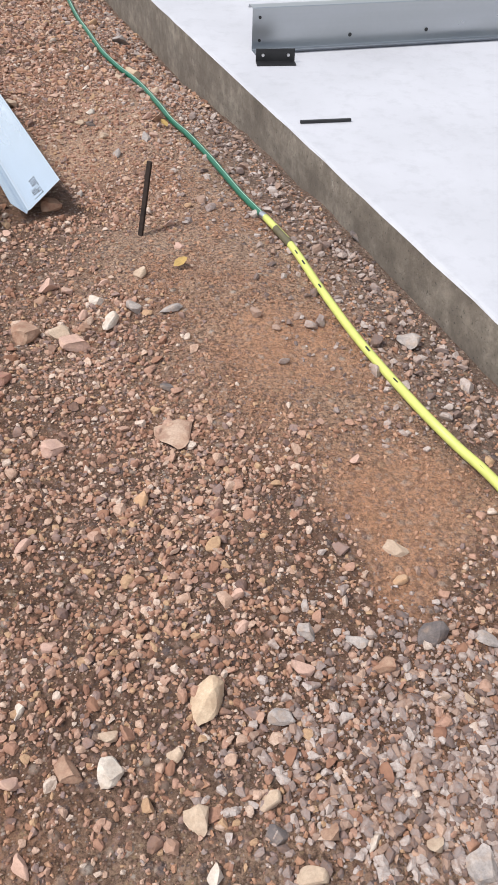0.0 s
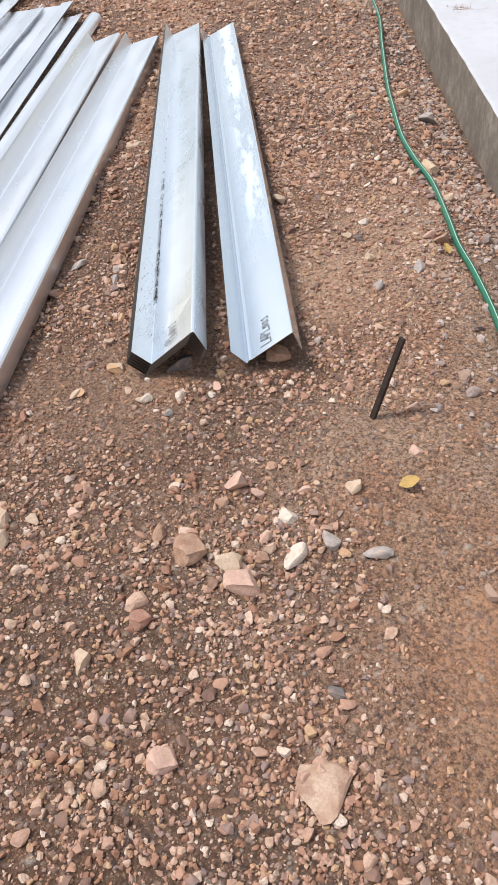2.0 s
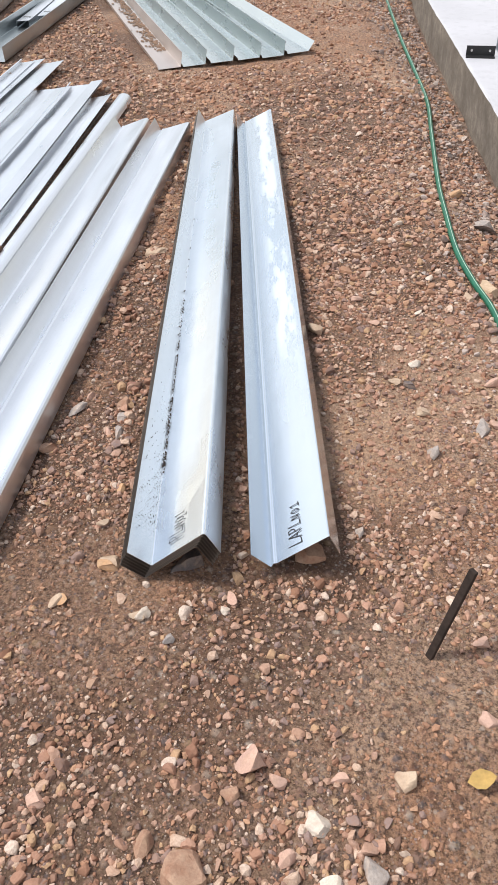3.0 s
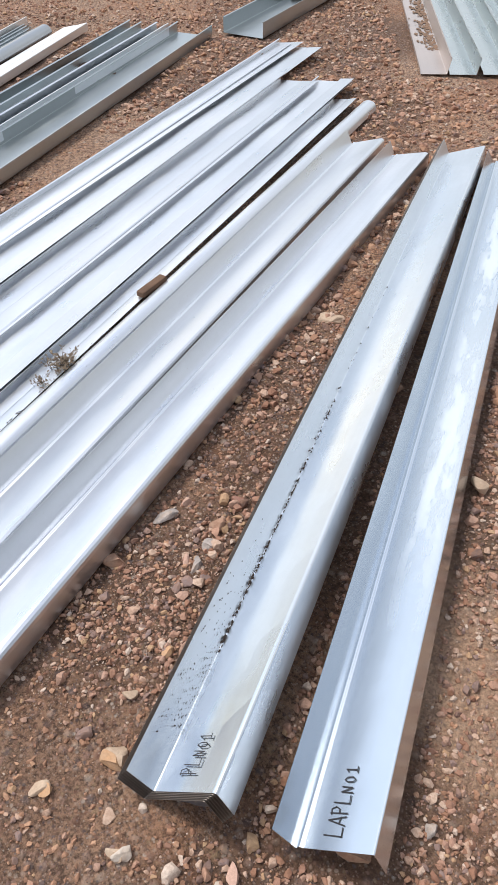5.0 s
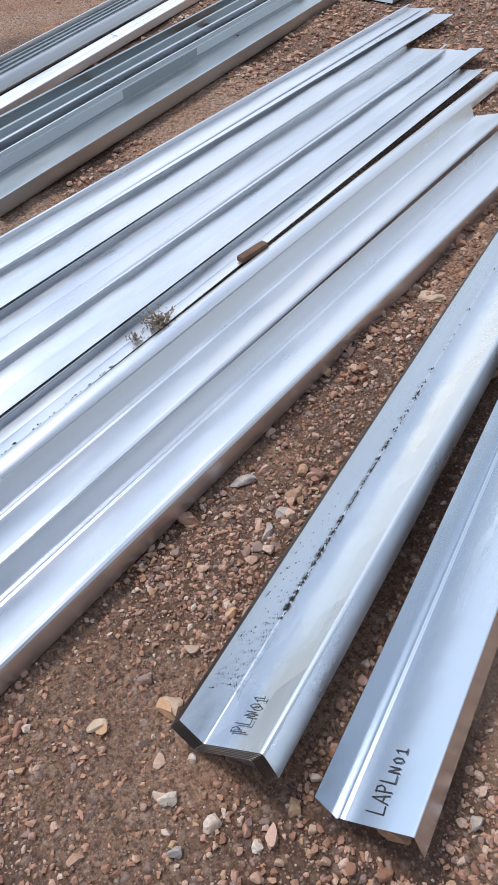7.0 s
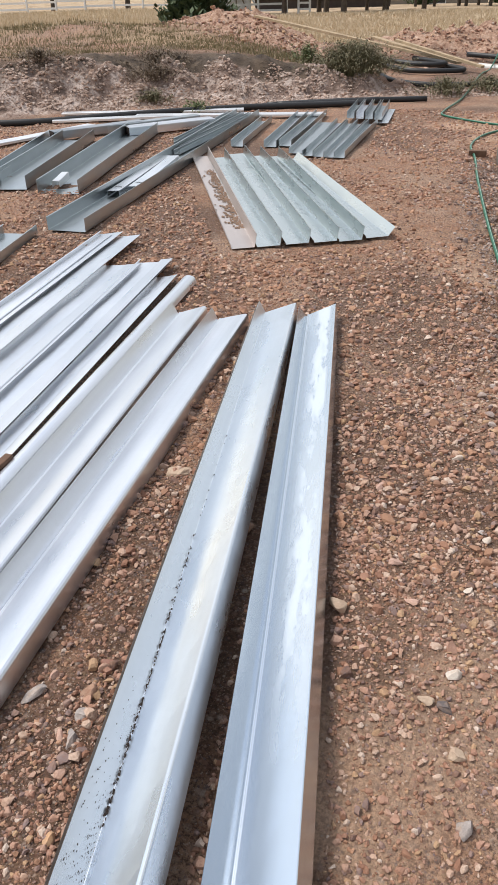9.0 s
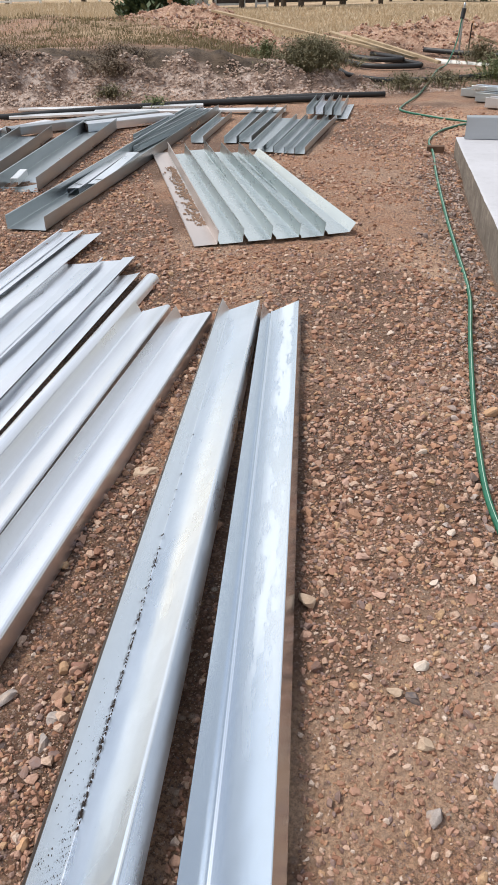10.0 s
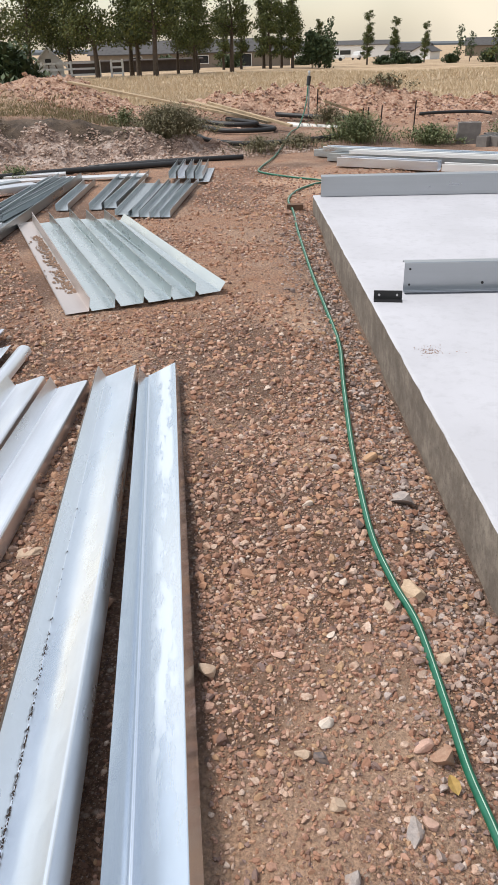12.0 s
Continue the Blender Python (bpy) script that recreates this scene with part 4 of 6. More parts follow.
pipe([(-6.4, 19.6), (-5.4, 19.4), (-4.6, 19.3)], 0.05, BLACK_PIPE, "black_pipe", "black plastic pipe behind a white one", 0.10)
pipe([(-2.95, 17.9), (-2.6, 18.3), (-2.0, 18.6), (-1.7, 18.5)], 0.03, BLACK_PIPE, "black_pipe", "short black pipe propped on an iron stake", 0.38)
thing("white_pipe", tube_mesh("white_pipe", [(-5.86, 18.75, 0.10), (-5.4, 18.7, 0.08), (-4.7, 18.6, 0.06)], 0.08, WHITE_PVC, 14), "thick white plastic pipe lying on dirt", "pipe")
stand = tagged(new("standpipe"), "tall thin water standpipe with the hose attached", "standpipe")
z0 = place_z(-5.64, 19.56)
part("pole", tube_mesh("pole", [(-5.64, 19.56, z0 - 0.1), (-5.64, 19.56, 0.6), (-5.63, 19.56, 1.12)], 0.022, ZINC_GREY, 8), stand)
part("tap", tube_mesh("tap", [(-5.64, 19.52, 0.84), (-5.64, 19.54, 0.9), (-5.63, 19.56, 1.02)], 0.045, BLACK, 8), stand, "black tap head")


def box(name, size, mat, bevel=0.0):
    bm = bmesh.new()
    bmesh.ops.create_cube(bm, size=1.0)
    bmesh.ops.scale(bm, vec=size, verts=bm.verts)
    if bevel:
        bmesh.ops.bevel(bm, geom=bm.edges[:], offset=bevel, segments=2, affect="EDGES", profile=0.6)
    me = bpy.data.meshes.new(name)
    bm.to_mesh(me)
    bm.free()
    me.materials.append(mat)
    return me


def bar_between(name, a, b, w, t, mat, label="", category="", group="", bevel=0.003):
    a, b = Vector(a), Vector(b)
    ob = thing(name, box(name, (w, t, (b - a).length), mat, bevel), label, category, group)
    ob.matrix_world = Matrix.Translation((a + b) / 2) @ (b - a).to_track_quat("Z", "Y").to_matrix().to_4x4()
    return ob


stake = bar_between("iron_stake", (-0.497, 2.66, -0.06), (-0.442, 2.745, 0.255), 0.020, 0.012, RUST, "leaning dark iron stake driven into the dirt", "stake", "", 0.003)
for k, (x, y, h) in enumerate(((-5.55, 19.9, 0.55), (-3.05, 17.85, 0.62), (-4.95, 19.3, 0.25), (-4.6, 19.0, 0.28), (-4.2, 19.0, 0.35), (-3.9, 18.9, 0.4), (-4.4, 19.4, 0.3))):
    z = place_z(x, y)
    bar_between("iron_post", (x, y, z - 0.1), (x + 0.02, y, z + h), 0.035, 0.02, RUST, "thin rusty iron post standing in dirt", "post", "iron posts")
for a, b, w in (((-11.1, 18.7), (-6.2, 18.3), 0.14), ((-8.4, 19.2), (-6.0, 18.0), 0.14), ((-7.6, 18.6), (-5.4, 17.6), 0.09), ((-5.2, 19.2), (-4.6, 19.9), 0.06)):
    z1, z2 = place_z(*a), place_z(*b)
    top = max(z1, z2) * 0.5
    bar_between("lumber_board", (*a, max(z1, 0.5) + 0.06), (*b, z2 + 0.12), w, 0.045, WOOD, "long weathered timber board lying across dirt piles", "board", "boards")
blk = bar_between("wood_block", (-3.30, 10.93, place_z(-3.2, 10.95) + 0.03), (-3.12, 10.98, place_z(-3.2, 10.95) + 0.035), 0.09, 0.07, WOOD_DARK, "small brown wooden block beside the hose", "wood block")
chip = bar_between("wood_chip", (-2.735, 3.741, 0.070), (-2.769, 3.888, 0.072), 0.036, 0.024, WOOD_DARK, "rough brown scrap of wood lying on a panel", "wood scrap", "", 0.006)


# ---- fallen leaves ----
def fallen_leaf(x, y, turn, size):
    """A dry leaf, folded along its rib and curled at the tip."""
    side = [(0.0, 0.0, 0.0), (0.28, 0.25, 0.10), (0.34, 0.55, 0.14), (0.18, 0.85, 0.20)]
    rib = [(0.0, 0.0, 0.0), (0.0, 0.3, 0.03), (0.0, 0.6, 0.05), (0.0, 1.0, 0.18)]
    verts = [(size * a, size * b, size * c) for a, b, c in rib + side[1:]] + [(-size * a, size * b, size * c) for a, b, c in side[1:]]
    faces = [(0, 4, 1), (1, 4, 5, 2), (2, 5, 6, 3), (0, 1, 7), (1, 2, 8, 7), (2, 3, 9, 8)]
    return thing("fallen_leaf", mesh_from("fallen_leaf", verts, faces, DRY_LEAF), "dry yellow-brown leaf lying on the dirt", "leaf", "fallen leaves", m=pose(x, y, place_z(x, y) + 0.012, 12, 8, turn))


fallen_leaf(-0.462, 3.713, 40, 0.055)
fallen_leaf(-0.338, 2.384, -60, 0.06)

# ---- steel on the slab ----
ZEE = [(0.085, 0.182), (0.072, 0.20), (0.0, 0.20), (0.0, 0.0), (-0.066, 0.0), (-0.078, 0.016)]


def zee_purlin(a, b, label, holes=(), h=1.0):
    m, length = lay((*a, SLAB_Z + 0.0035), (*b, SLAB_Z + 0.0035))
    ob = sheet("steel_purlin", [(-x, y * h) for x, y in ZEE], (*a, SLAB_Z + 0.0035), (*b, SLAB_Z + 0.0035), ZINC_GREY, label, "purlins", "purlin", thick=0.0025, bow=0.0015)
    # the web is uncut: solid black discs stand for the dark of holes
    for y, z, r in holes:
        verts = [(0.003, y + r * math.cos(k * math.pi / 6), z + r * math.sin(k * math.pi / 6)) for k in range(12)]
        back = [(-0.003, v[1], v[2]) for v in verts]
        faces = [tuple(range(12)), tuple(range(23, 11, -1))] + [(k, 12 + k, 12 + (k + 1) % 12, (k + 1) % 12) for k in range(12)]
        part("bolt_hole", mesh_from("bolt_hole", verts + back, faces, BLACK), ob, "round black disc standing for a shaded bolt hole")
    return ob


HOLES = ((0.04, 0.045, 0.008), (0.04, 0.155, 0.008), (0.55, 0.05, 0.010), (1.0, 0.055, 0.010))
zee_purlin((-0.05, 4.32), (6.2, 5.97), "grey zinc-coated Z-shaped steel purlin on the slab", HOLES)
zee_purlin((-1.33, 7.53), (5.0, 9.85), "grey zinc-coated Z-shaped steel purlin on the slab", HOLES)
sheet("edge_beam", [(-0.055, 0.02), (-0.06, 0.0), (0.0, 0.0), (0.0, 0.215), (-0.09, 0.225), (-0.095, 0.20)], (-2.86, 10.80, SLAB_Z + 0.004), (5.0, 13.62, SLAB_Z + 0.004), ZINC_GREY, "long grey steel channel along the slab's far end", "purlins", "beam", thick=0.003, bow=0.001)


def angle_bracket(a, b):
    ob = sheet("angle_bracket", [(0.055, 0.0), (0.0, 0.0), (0.0, 0.062)], (*a, SLAB_Z + 0.004), (*b, SLAB_Z + 0.004), BLACK, "black painted steel angle bracket on the slab", "brackets", "bracket", thick=0.007, bow=0.0)
    length = (Vector(b) - Vector(a)).length
    for y in (0.035, length - 0.035):
        bm = bmesh.new()
        bmesh.ops.create_cone(bm, cap_ends=True, segments=6, radius1=0.009, radius2=0.008, depth=0.009)
        me = bpy.data.meshes.new("bolt")
        bm.to_mesh(me)
        bm.free()
        me.materials.append(BOLT)
        part("bolt", me, ob, "small zinc bolt head", Matrix.Translation((0.008, y, 0.034)) @ Euler((0, radians(90), 0)).to_matrix().to_4x4())
    return ob


angle_bracket((-0.03, 4.135), (0.17, 4.16))
angle_bracket((-1.485, 7.285), (-1.30, 7.33))
bar_between("steel_rod", (0.16, 3.365, SLAB_Z + 0.008), (0.39, 3.405, SLAB_Z + 0.008), 0.014, 0.012, BLACK, "short flat black steel rod lying on the slab", "rod")
# purlins and beams stacked beyond the slab
for k, (p, q, z, f, mat) in enumerate((((-3.51, 14.22), (-1.98, 14.06), 0.02, 0.13, GALV), ((-1.93, 14.04), (2.5, 13.75), 0.02, 0.10, WHITE_PAINT), ((-3.80, 14.75), (2.5, 13.98), 0.02, 0.12, GALV_DULL), ((-3.42, 14.62), (2.5, 13.96), 0.15, 0.05, WHITE_PAINT), ((-4.15, 15.20), (2.5, 14.25), 0.02, 0.11, GALV_DULL), ((-3.95, 15.02), (2.5, 14.2), 0.14, 0.06, GALV_BLUE))):
    sheet("stacked_purlin", channel(0.19, f, 0.02), (*p, z), (*q, z), mat, "galvanised purlin stacked beyond the slab", "purlin stack", "purlin", seed=140 + k, radius=0.004)

verts, faces = [], []
rng = random.Random(14)
for k in range(90):
    x, y, s = -0.98 + rng.gauss(0, 0.035), 6.43 + rng.gauss(0, 0.03), rng.uniform(0.002, 0.005)
    if k > 82:
        x, y = x + rng.uniform(-0.05, 0.35), y + rng.uniform(-0.05, 0.15)
    i = len(verts)
    verts += [(x + s, y, SLAB_Z + 0.001), (x - 0.6 * s, y + 0.8 * s, SLAB_Z + 0.001), (x - 0.5 * s, y - 0.9 * s, SLAB_Z + 0.001), (x, y, SLAB_Z + 0.001 + s)]
    faces += [(i, i + 1, i + 3), (i + 1, i + 2, i + 3), (i + 2, i, i + 3)]
thing("crumbs", mesh_from("crumbs", verts, faces, plain("rust_crumbs", (0.36, 0.16, 0.06), 0.9)), "rusty orange crumbs spilled on the slab", "crumbs", kind="stuff")


# ---- blocks ----
def cinder_block(x, y, z, turn):
    ob = tagged(new("concrete_block"), "grey hollow concrete block stacked on dirt", "block", "concrete blocks")
    body = box("body", (0.39, 0.19, 0.19), BLOCK, 0.006)
    part("body", body, ob, m=Matrix.Translation((0, 0, 0.095)))
    # the body is solid: thin black plates on top imitate the hollows' shade
    for sx in (-0.09, 0.09):
        part("core", box("core", (0.13, 0.12, 0.004), BLACK), ob, "black plate standing for a shaded hollow core", Matrix.Translation((sx, 0, 0.1915)))
    ob.matrix_world = pose(x, y, z, 0, 0, turn)


for x, y, lift, turn in ((-1.98, 17.28, 0, 10), (-1.96, 17.28, 0.19, 12), (-1.62, 17.0, 0, 70), (-1.40, 17.05, 0, 60), (-1.5, 17.45, 0, 20), (-1.15, 17.3, 0.0, 100)):
    cinder_block(x, y, place_z(x, y) - 0.02 + lift, turn)


# ---- plants ----
def blades(rng, n, spread, tall, width, lean=0.5, forks=1):
    """Thin tapered stems with side leaves, standing in a clump."""
    verts, faces = [], []
    for _ in range(n):
        a, r = rng.uniform(0, 6.283), spread * min(1.3, abs(rng.gauss(0, 0.5)))
        x, y = r * math.cos(a), r * math.sin(a)
        h = tall * rng.uniform(0.45, 1.0) * (1 - 0.55 * min(1, r / spread) ** 2)
        dx, dy = rng.gauss(0, lean) * h * 0.5 + 0.5 * x * lean, rng.gauss(0, lean) * h * 0.5 + 0.5 * y * lean
        t = rng.uniform(0, 3.14)
        wx, wy = width * math.cos(t), width * math.sin(t)
        i = len(verts)
        verts += [(x - wx, y - wy, -0.02), (x + wx, y + wy, -0.02), (x + 0.35 * dx + 0.8 * wx, y + 0.35 * dy + 0.8 * wy, h * 0.55), (x + 0.35 * dx - 0.8 * wx, y + 0.35 * dy - 0.8 * wy, h * 0.55), (x + dx, y + dy, h)]
        faces += [(i, i + 1, i + 2), (i, i + 2, i + 3), (i + 3, i + 2, i + 4)]
        for _ in range(forks - 1):
            u = rng.uniform(0.3, 0.95)
            px, py, pz = x + dx * u * u, y + dy * u * u, h * u
            b, s = rng.uniform(0, 6.283), width * rng.uniform(2.5, 6)
            ex, ey, ez = s * 2.2 * math.cos(b), s * 2.2 * math.sin(b), s * rng.uniform(0.3, 2.2)
            i = len(verts)
            verts += [(px, py, pz), (px + 0.5 * ex - 0.3 * ey, py + 0.5 * ey + 0.3 * ex, pz + 0.5 * ez), (px + ex, py + ey, pz + ez), (px + 0.5 * ex + 0.3 * ey, py + 0.5 * ey - 0.3 * ex, pz + 0.5 * ez)]
            faces += [(i, i + 1, i + 2), (i, i + 2, i + 3)]
    return verts, faces


def shrub(name, x, y, spread, tall, n, mat, label, width=0.006, forks=7, seed=0, lean=0.5):
    v, f = blades(random.Random(seed), n, spread, tall, width, lean, forks)
    return thing(name, mesh_from(name, v, f, mat), label, "shrub", "shrubs", m=pose(x, y, place_z(x, y)))


shrub("shrub", -6.95, 15.35, 0.62, 0.56, 1700, WEED, "olive-grey dry shrub growing on the bank", 0.0032, 16, 1, 0.8)
shrub("weed", -7.9, 15.4, 0.3, 0.4, 140, WEED_GREEN, "small green weed on the bank", 0.0032, 13, 2)
shrub("weed", -3.95, 17.1, 0.6, 0.55, 700, WEED_GREEN, "green weed clump behind the steel stack", 0.0035, 14, 3)
shrub("weed", -5.0, 18.9, 0.45, 0.5, 200, WEED, "olive weed clump beside a white pipe", 0.0035, 14, 4)
shrub("weed", -2.62, 17.2, 0.55, 0.36, 420, WEED_GREEN, "green weed clump behind the steel stack", 0.0035, 14, 5)
shrub("weed", -1.2, 17.7, 0.5, 0.5, 300, WEED_GREEN, "green weed clump beside concrete blocks", 0.0035, 14, 6)
shrub("weed", -5.25, 15.3, 0.45, 0.3, 200, WEED, "low olive weed by the hose", 0.0032, 13, 7)
shrub("weed", -4.75, 16.0, 0.5, 0.28, 200, WEED, "low olive weed by the hose", 0.0032, 13, 8)
shrub("weed", -9.25, 12.75, 0.5, 0.26, 300, WEED_BROWN, "brown dead weed on the bank face", 0.0028, 14, 9, 0.8)
shrub("weed", -9.5, 13.3, 0.5, 0.26, 300, WEED_BROWN, "brown dead weed on the bank face", 0.0028, 14, 10, 0.8)
shrub("weed", -8.95, 12.35, 0.35, 0.2, 160, WEED, "olive weed at the foot of the bank", 0.003, 12, 11, 0.8)
shrub("weed", -7.9, 12.1, 0.25, 0.2, 90, WEED_GREEN, "small green weed by a white strip", 0.004, 6, 12)
shrub("weed", -10.6, 11.6, 0.4, 0.2, 180, WEED_BROWN, "brown dead weed on the bank face", 0.0028, 14, 13, 0.8)
shrub("weed", -4.3, 21.3, 0.5, 0.35, 120, WEED, "dry weed growing on a dirt pile", 0.007, 7, 14)
shrub("bush", -13.9, 20.3, 0.75, 1.25, 700, LEAF_DARK, "dense dark green leafy bush in dry grass", 0.016, 9, 15, 0.35)
shrub("bush", -14.9, 21.2, 0.6, 1.15, 500, LEAF_DARK, "dense dark green leafy bush in dry grass", 0.016, 9, 16, 0.35)
shrub("dry_weed", -2.586, 3.285, 0.05, 0.035, 90, WEED_BROWN, "dried tangle of twigs caught on a panel", 0.0012, 5, 17, 1.6).location.z = 0.053
shrub("dry_weed", -2.544, 3.172, 0.035, 0.02, 30, WEED_BROWN, "dried wisp of twigs caught on a panel", 0.0010, 4, 18, 2.2).location.z = 0.053


def grass_field():
    """Dry grass: tufts of blades over the field, joined as one."""
    rng = np.random.RandomState(12)
    out = {}
    sets = []
    n = 34000
    r = 14.5 + 54 * rng.rand(n) ** 1.5
    th = np.radians(rng.uniform(-50, 8, n))
    x, y = -0.5 + r * np.sin(th), 2.3 + r * np.cos(th)
    q, t = bank_coords(x, y)
    patch = value_noise(x * 0.5, y * 0.5, 21)
    left = (q > 2.0) & (t < 1.5)
    keep = (r + 2 * patch + 3 * rng.rand(n) > 24) | (left & (patch + 0.9 * rng.rand(n) > -0.1))
    mound = np.exp(-((x + 11.5) / 1.9) ** 2 - ((y - 19.2) / 1.5) ** 2)
    keep &= mound < 0.3
    x, y, r, left = x[keep], y[keep], r[keep], left[keep]
    z = height(x, y)
    for mat_name, mat, chosen in (("dry_grass", STRAW, ~(left & (r < 24)) & (rng.rand(len(x)) < 0.9)), ("olive_grass", GRASS_GREEN, (left & (r < 24)) | (rng.rand(len(x)) < 0.12))):
        px, py, pz, pr = x[chosen], y[chosen], z[chosen], r[chosen]
        m = len(px)
        per = 8
        size = (0.055 if mat is GRASS_GREEN else 0.13) * (0.6 + 0.7 * rng.rand(m))
        size = size * (1 + 0.6 * smooth(pr, 26, 60))
        wide = 0.003 + 0.0004 * pr
        ang, tilt = rng.rand(m, per) * 6.283, 0.15 + 0.9 * rng.rand(m, per)
        bx, by = px[:, None] + 0.16 * rng.randn(m, per), py[:, None] + 0.16 * rng.randn(m, per)
        tall = size[:, None] * (0.5 + 0.6 * rng.rand(m, per))
        wx, wy = wide[:, None] * np.cos(ang * 1.7), wide[:, None] * np.sin(ang * 1.7)
        tx, ty = bx + tall * tilt * np.cos(ang), by + tall * tilt * np.sin(ang)
        zz = np.broadcast_to(pz[:, None], bx.shape)
        v = np.stack([np.stack([bx - wx, by - wy, zz - 0.03], -1), np.stack([bx + wx, by + wy, zz - 0.03], -1), np.stack([tx, ty, zz + tall], -1)], 2).reshape(-1, 3)
        f = np.arange(len(v)).reshape(-1, 3)
        thing(mat_name, mesh_from_arrays(mat_name, v, f, mat), "dry straw-coloured grass over the field" if mat is STRAW else "short olive dry grass above the bank", "grass", kind="stuff")


grass_field()


def tree_parts(seed, tall, crown_r, crown_low, leaves, leaf, shape):
    """A tapered trunk with limbs, and leaves in clumps round the limbs' ends."""
    rng = random.Random(seed)
    wv, wf, tips = [], [], []

    def limb(a, b, r0, r1, sides=6):
        d = (b - a).normalized()
        u = d.orthogonal().normalized()
        w = d.cross(u)
        i = len(wv)
        for p, r in ((a, r0), (b, r1)):
            for k in range(sides):
                c, s = math.cos(2 * math.pi * k / sides), math.sin(2 * math.pi * k / sides)
                wv.append(p + u * r * c + w * r * s)
        for k in range(sides):
            j = (k + 1) % sides
            wf.append((i + k, i + j, i + sides + j, i + sides + k))

    p, r = Vector((0, 0, -0.3)), 0.022 * tall
    spine = [p]
    for k in range(8):
        q = Vector((rng.gauss(0, 0.014 * tall), rng.gauss(0, 0.014 * tall), 0)) * (k > 0) + Vector((p.x, p.y, (k + 1) / 8 * tall * 0.94))
        limb(p, q, r, r * 0.8)
        p, r = q, r * 0.8
        spine.append(p)
    for k in range(40):
        u = rng.uniform(crown_low, 0.97)
        base = spine[min(int(u * 8), 8)].lerp(spine[min(int(u * 8) + 1, 8)], u * 8 % 1)
        a = rng.uniform(0, 6.283)
        rel = (u - crown_low) / (1 - crown_low)
        reach = crown_r * (shape(rel)) * rng.uniform(0.55, 1.0)
        tip = base + Vector((reach * math.cos(a), reach * math.sin(a), reach * rng.uniform(0.2, 0.9)))
        limb(base, tip, 0.006 * tall * (1.1 - u), 0.0015 * tall, 4)
        tips += [tip, base.lerp(tip, 0.6)]
    lv, lf = [], []
    for k in range(leaves):
        c = rng.choice(tips)
        o = Vector((rng.gauss(0, 1), rng.gauss(0, 1), rng.gauss(0, 0.8))) * (0.17 * crown_r)
        s = leaf * rng.uniform(0.6, 1.3)
        n = Vector((rng.gauss(0, 1), rng.gauss(0, 1), rng.gauss(0, 1))).normalized()
        u = n.orthogonal().normalized() * s
        w = n.cross(u) * 0.7
        i = len(lv)
        lv += [c + o - u, c + o + w, c + o + u, c + o - w]
        lf.append((i, i + 1, i + 2, i + 3))
    return wv, wf, lv, lf


def make_tree(name, x, y, seed, tall, crown_r, crown_low, leaves, leaf, mat, label, shape=lambda v: 1 - 0.6 * v):
    wv, wf, lv, lf = tree_parts(seed, tall, crown_r, crown_low, leaves, leaf, shape)
    t = tagged(new(name), label, "tree", "far trees")
    part("trunk", mesh_from("trunk", wv, wf, BARK, True), t)
    if leaves:
        part("crown", mesh_from("crown", lv, lf, mat), t)
    t.matrix_world = pose(x, y, place_z(x, y))
    return t


COTTON = "green cottonwood tree with bare lower trunk in a row"
kinds = [make_tree("cottonwood_tree", -34.5, 59, 1, 10.5, 2.3, 0.22, 9500, 0.10, LEAF, COTTON), make_tree("cottonwood_tree", -29.7, 59.5, 2, 11.5, 2.0, 0.26, 9000, 0.10, LEAF, COTTON), make_tree("cottonwood_tree", -40.9, 59.6, 3, 9.5, 2.6, 0.18, 9500, 0.10, LEAF, COTTON)]
rng = random.Random(6)
for k, (x, y, s) in enumerate(((-39.4, 63, 0.9), (-35.5, 67.6, 1.0), (-35.0, 74.5, 0.85), (-29.5, 66.2, 0.8), (-29.7, 75, 1.0), (-45.8, 60.5, 1.0), (-37.5, 70, 1.05), (-33.0, 63.0, 0.8), (-43.0, 66, 0.9), (-31.2, 70.5, 0.75), (-51.0, 60.0, 1.0), (-55.0, 55.0, 1.0))):
    copy_thing(kinds[k % 3], pose(x, y, place_z(x, y), 0, 0, rng.uniform(0, 360)) @ Matrix.Scale(s, 4)).scale = (s, s, s)
slim = make_tree("poplar_tree", -31.5, 91, 7, 9.5, 1.3, 0.12, 5600, 0.10, LEAF, "tall slim green poplar tree far across the field", lambda v: 0.9 - 0.45 * v)
for x, y, s in ((-33.0, 93, 1.05), (-30.2, 95, 0.95), (-29.2, 92, 0.85), (-34.6, 90, 0.9), (-32.2, 97, 1.0), (-27.6, 97, 0.55), (-27.0, 119.3, 0.75), (-23.3, 120, 0.66), (-20.9, 131, 0.62), (-35.9, 88, 0.9)):
    copy_thing(slim, pose(x, y, place_z(x, y), 0, 0, rng.uniform(0, 360))).scale = (s, s, s)
sparse = make_tree("thin_tree", -15.9, 131.5, 8, 5.0, 1.0, 0.15, 300, 0.15, LEAF_DARK, "thin sparse tree far across the field")
for x, y, s in ((-13.9, 128, 0.8), (-29.4, 104, 1.0), (-28.5, 105, 1.1), (-29.9, 108, 0.9)):
    copy_thing(sparse, pose(x, y, place_z(x, y), 0, 0, rng.uniform(0, 360))).scale = (s, s, s)
make_tree("thin_tree", -9.0, 112, 9, 4.6, 1.3, 0.15, 900, 0.16, LEAF, "small green tree far across the field")
for x, y, tall, r in ((-27.4, 93.5, 3.4, 1.6), (-26.1, 94, 3.0, 1.3)):
    make_tree("cedar_tree", x, y, int(x * -10), tall, r, 0.02, 2600, 0.15, LEAF_DARK, "low dark cedar tree far across the field", lambda v: 1 - 0.75 * v)
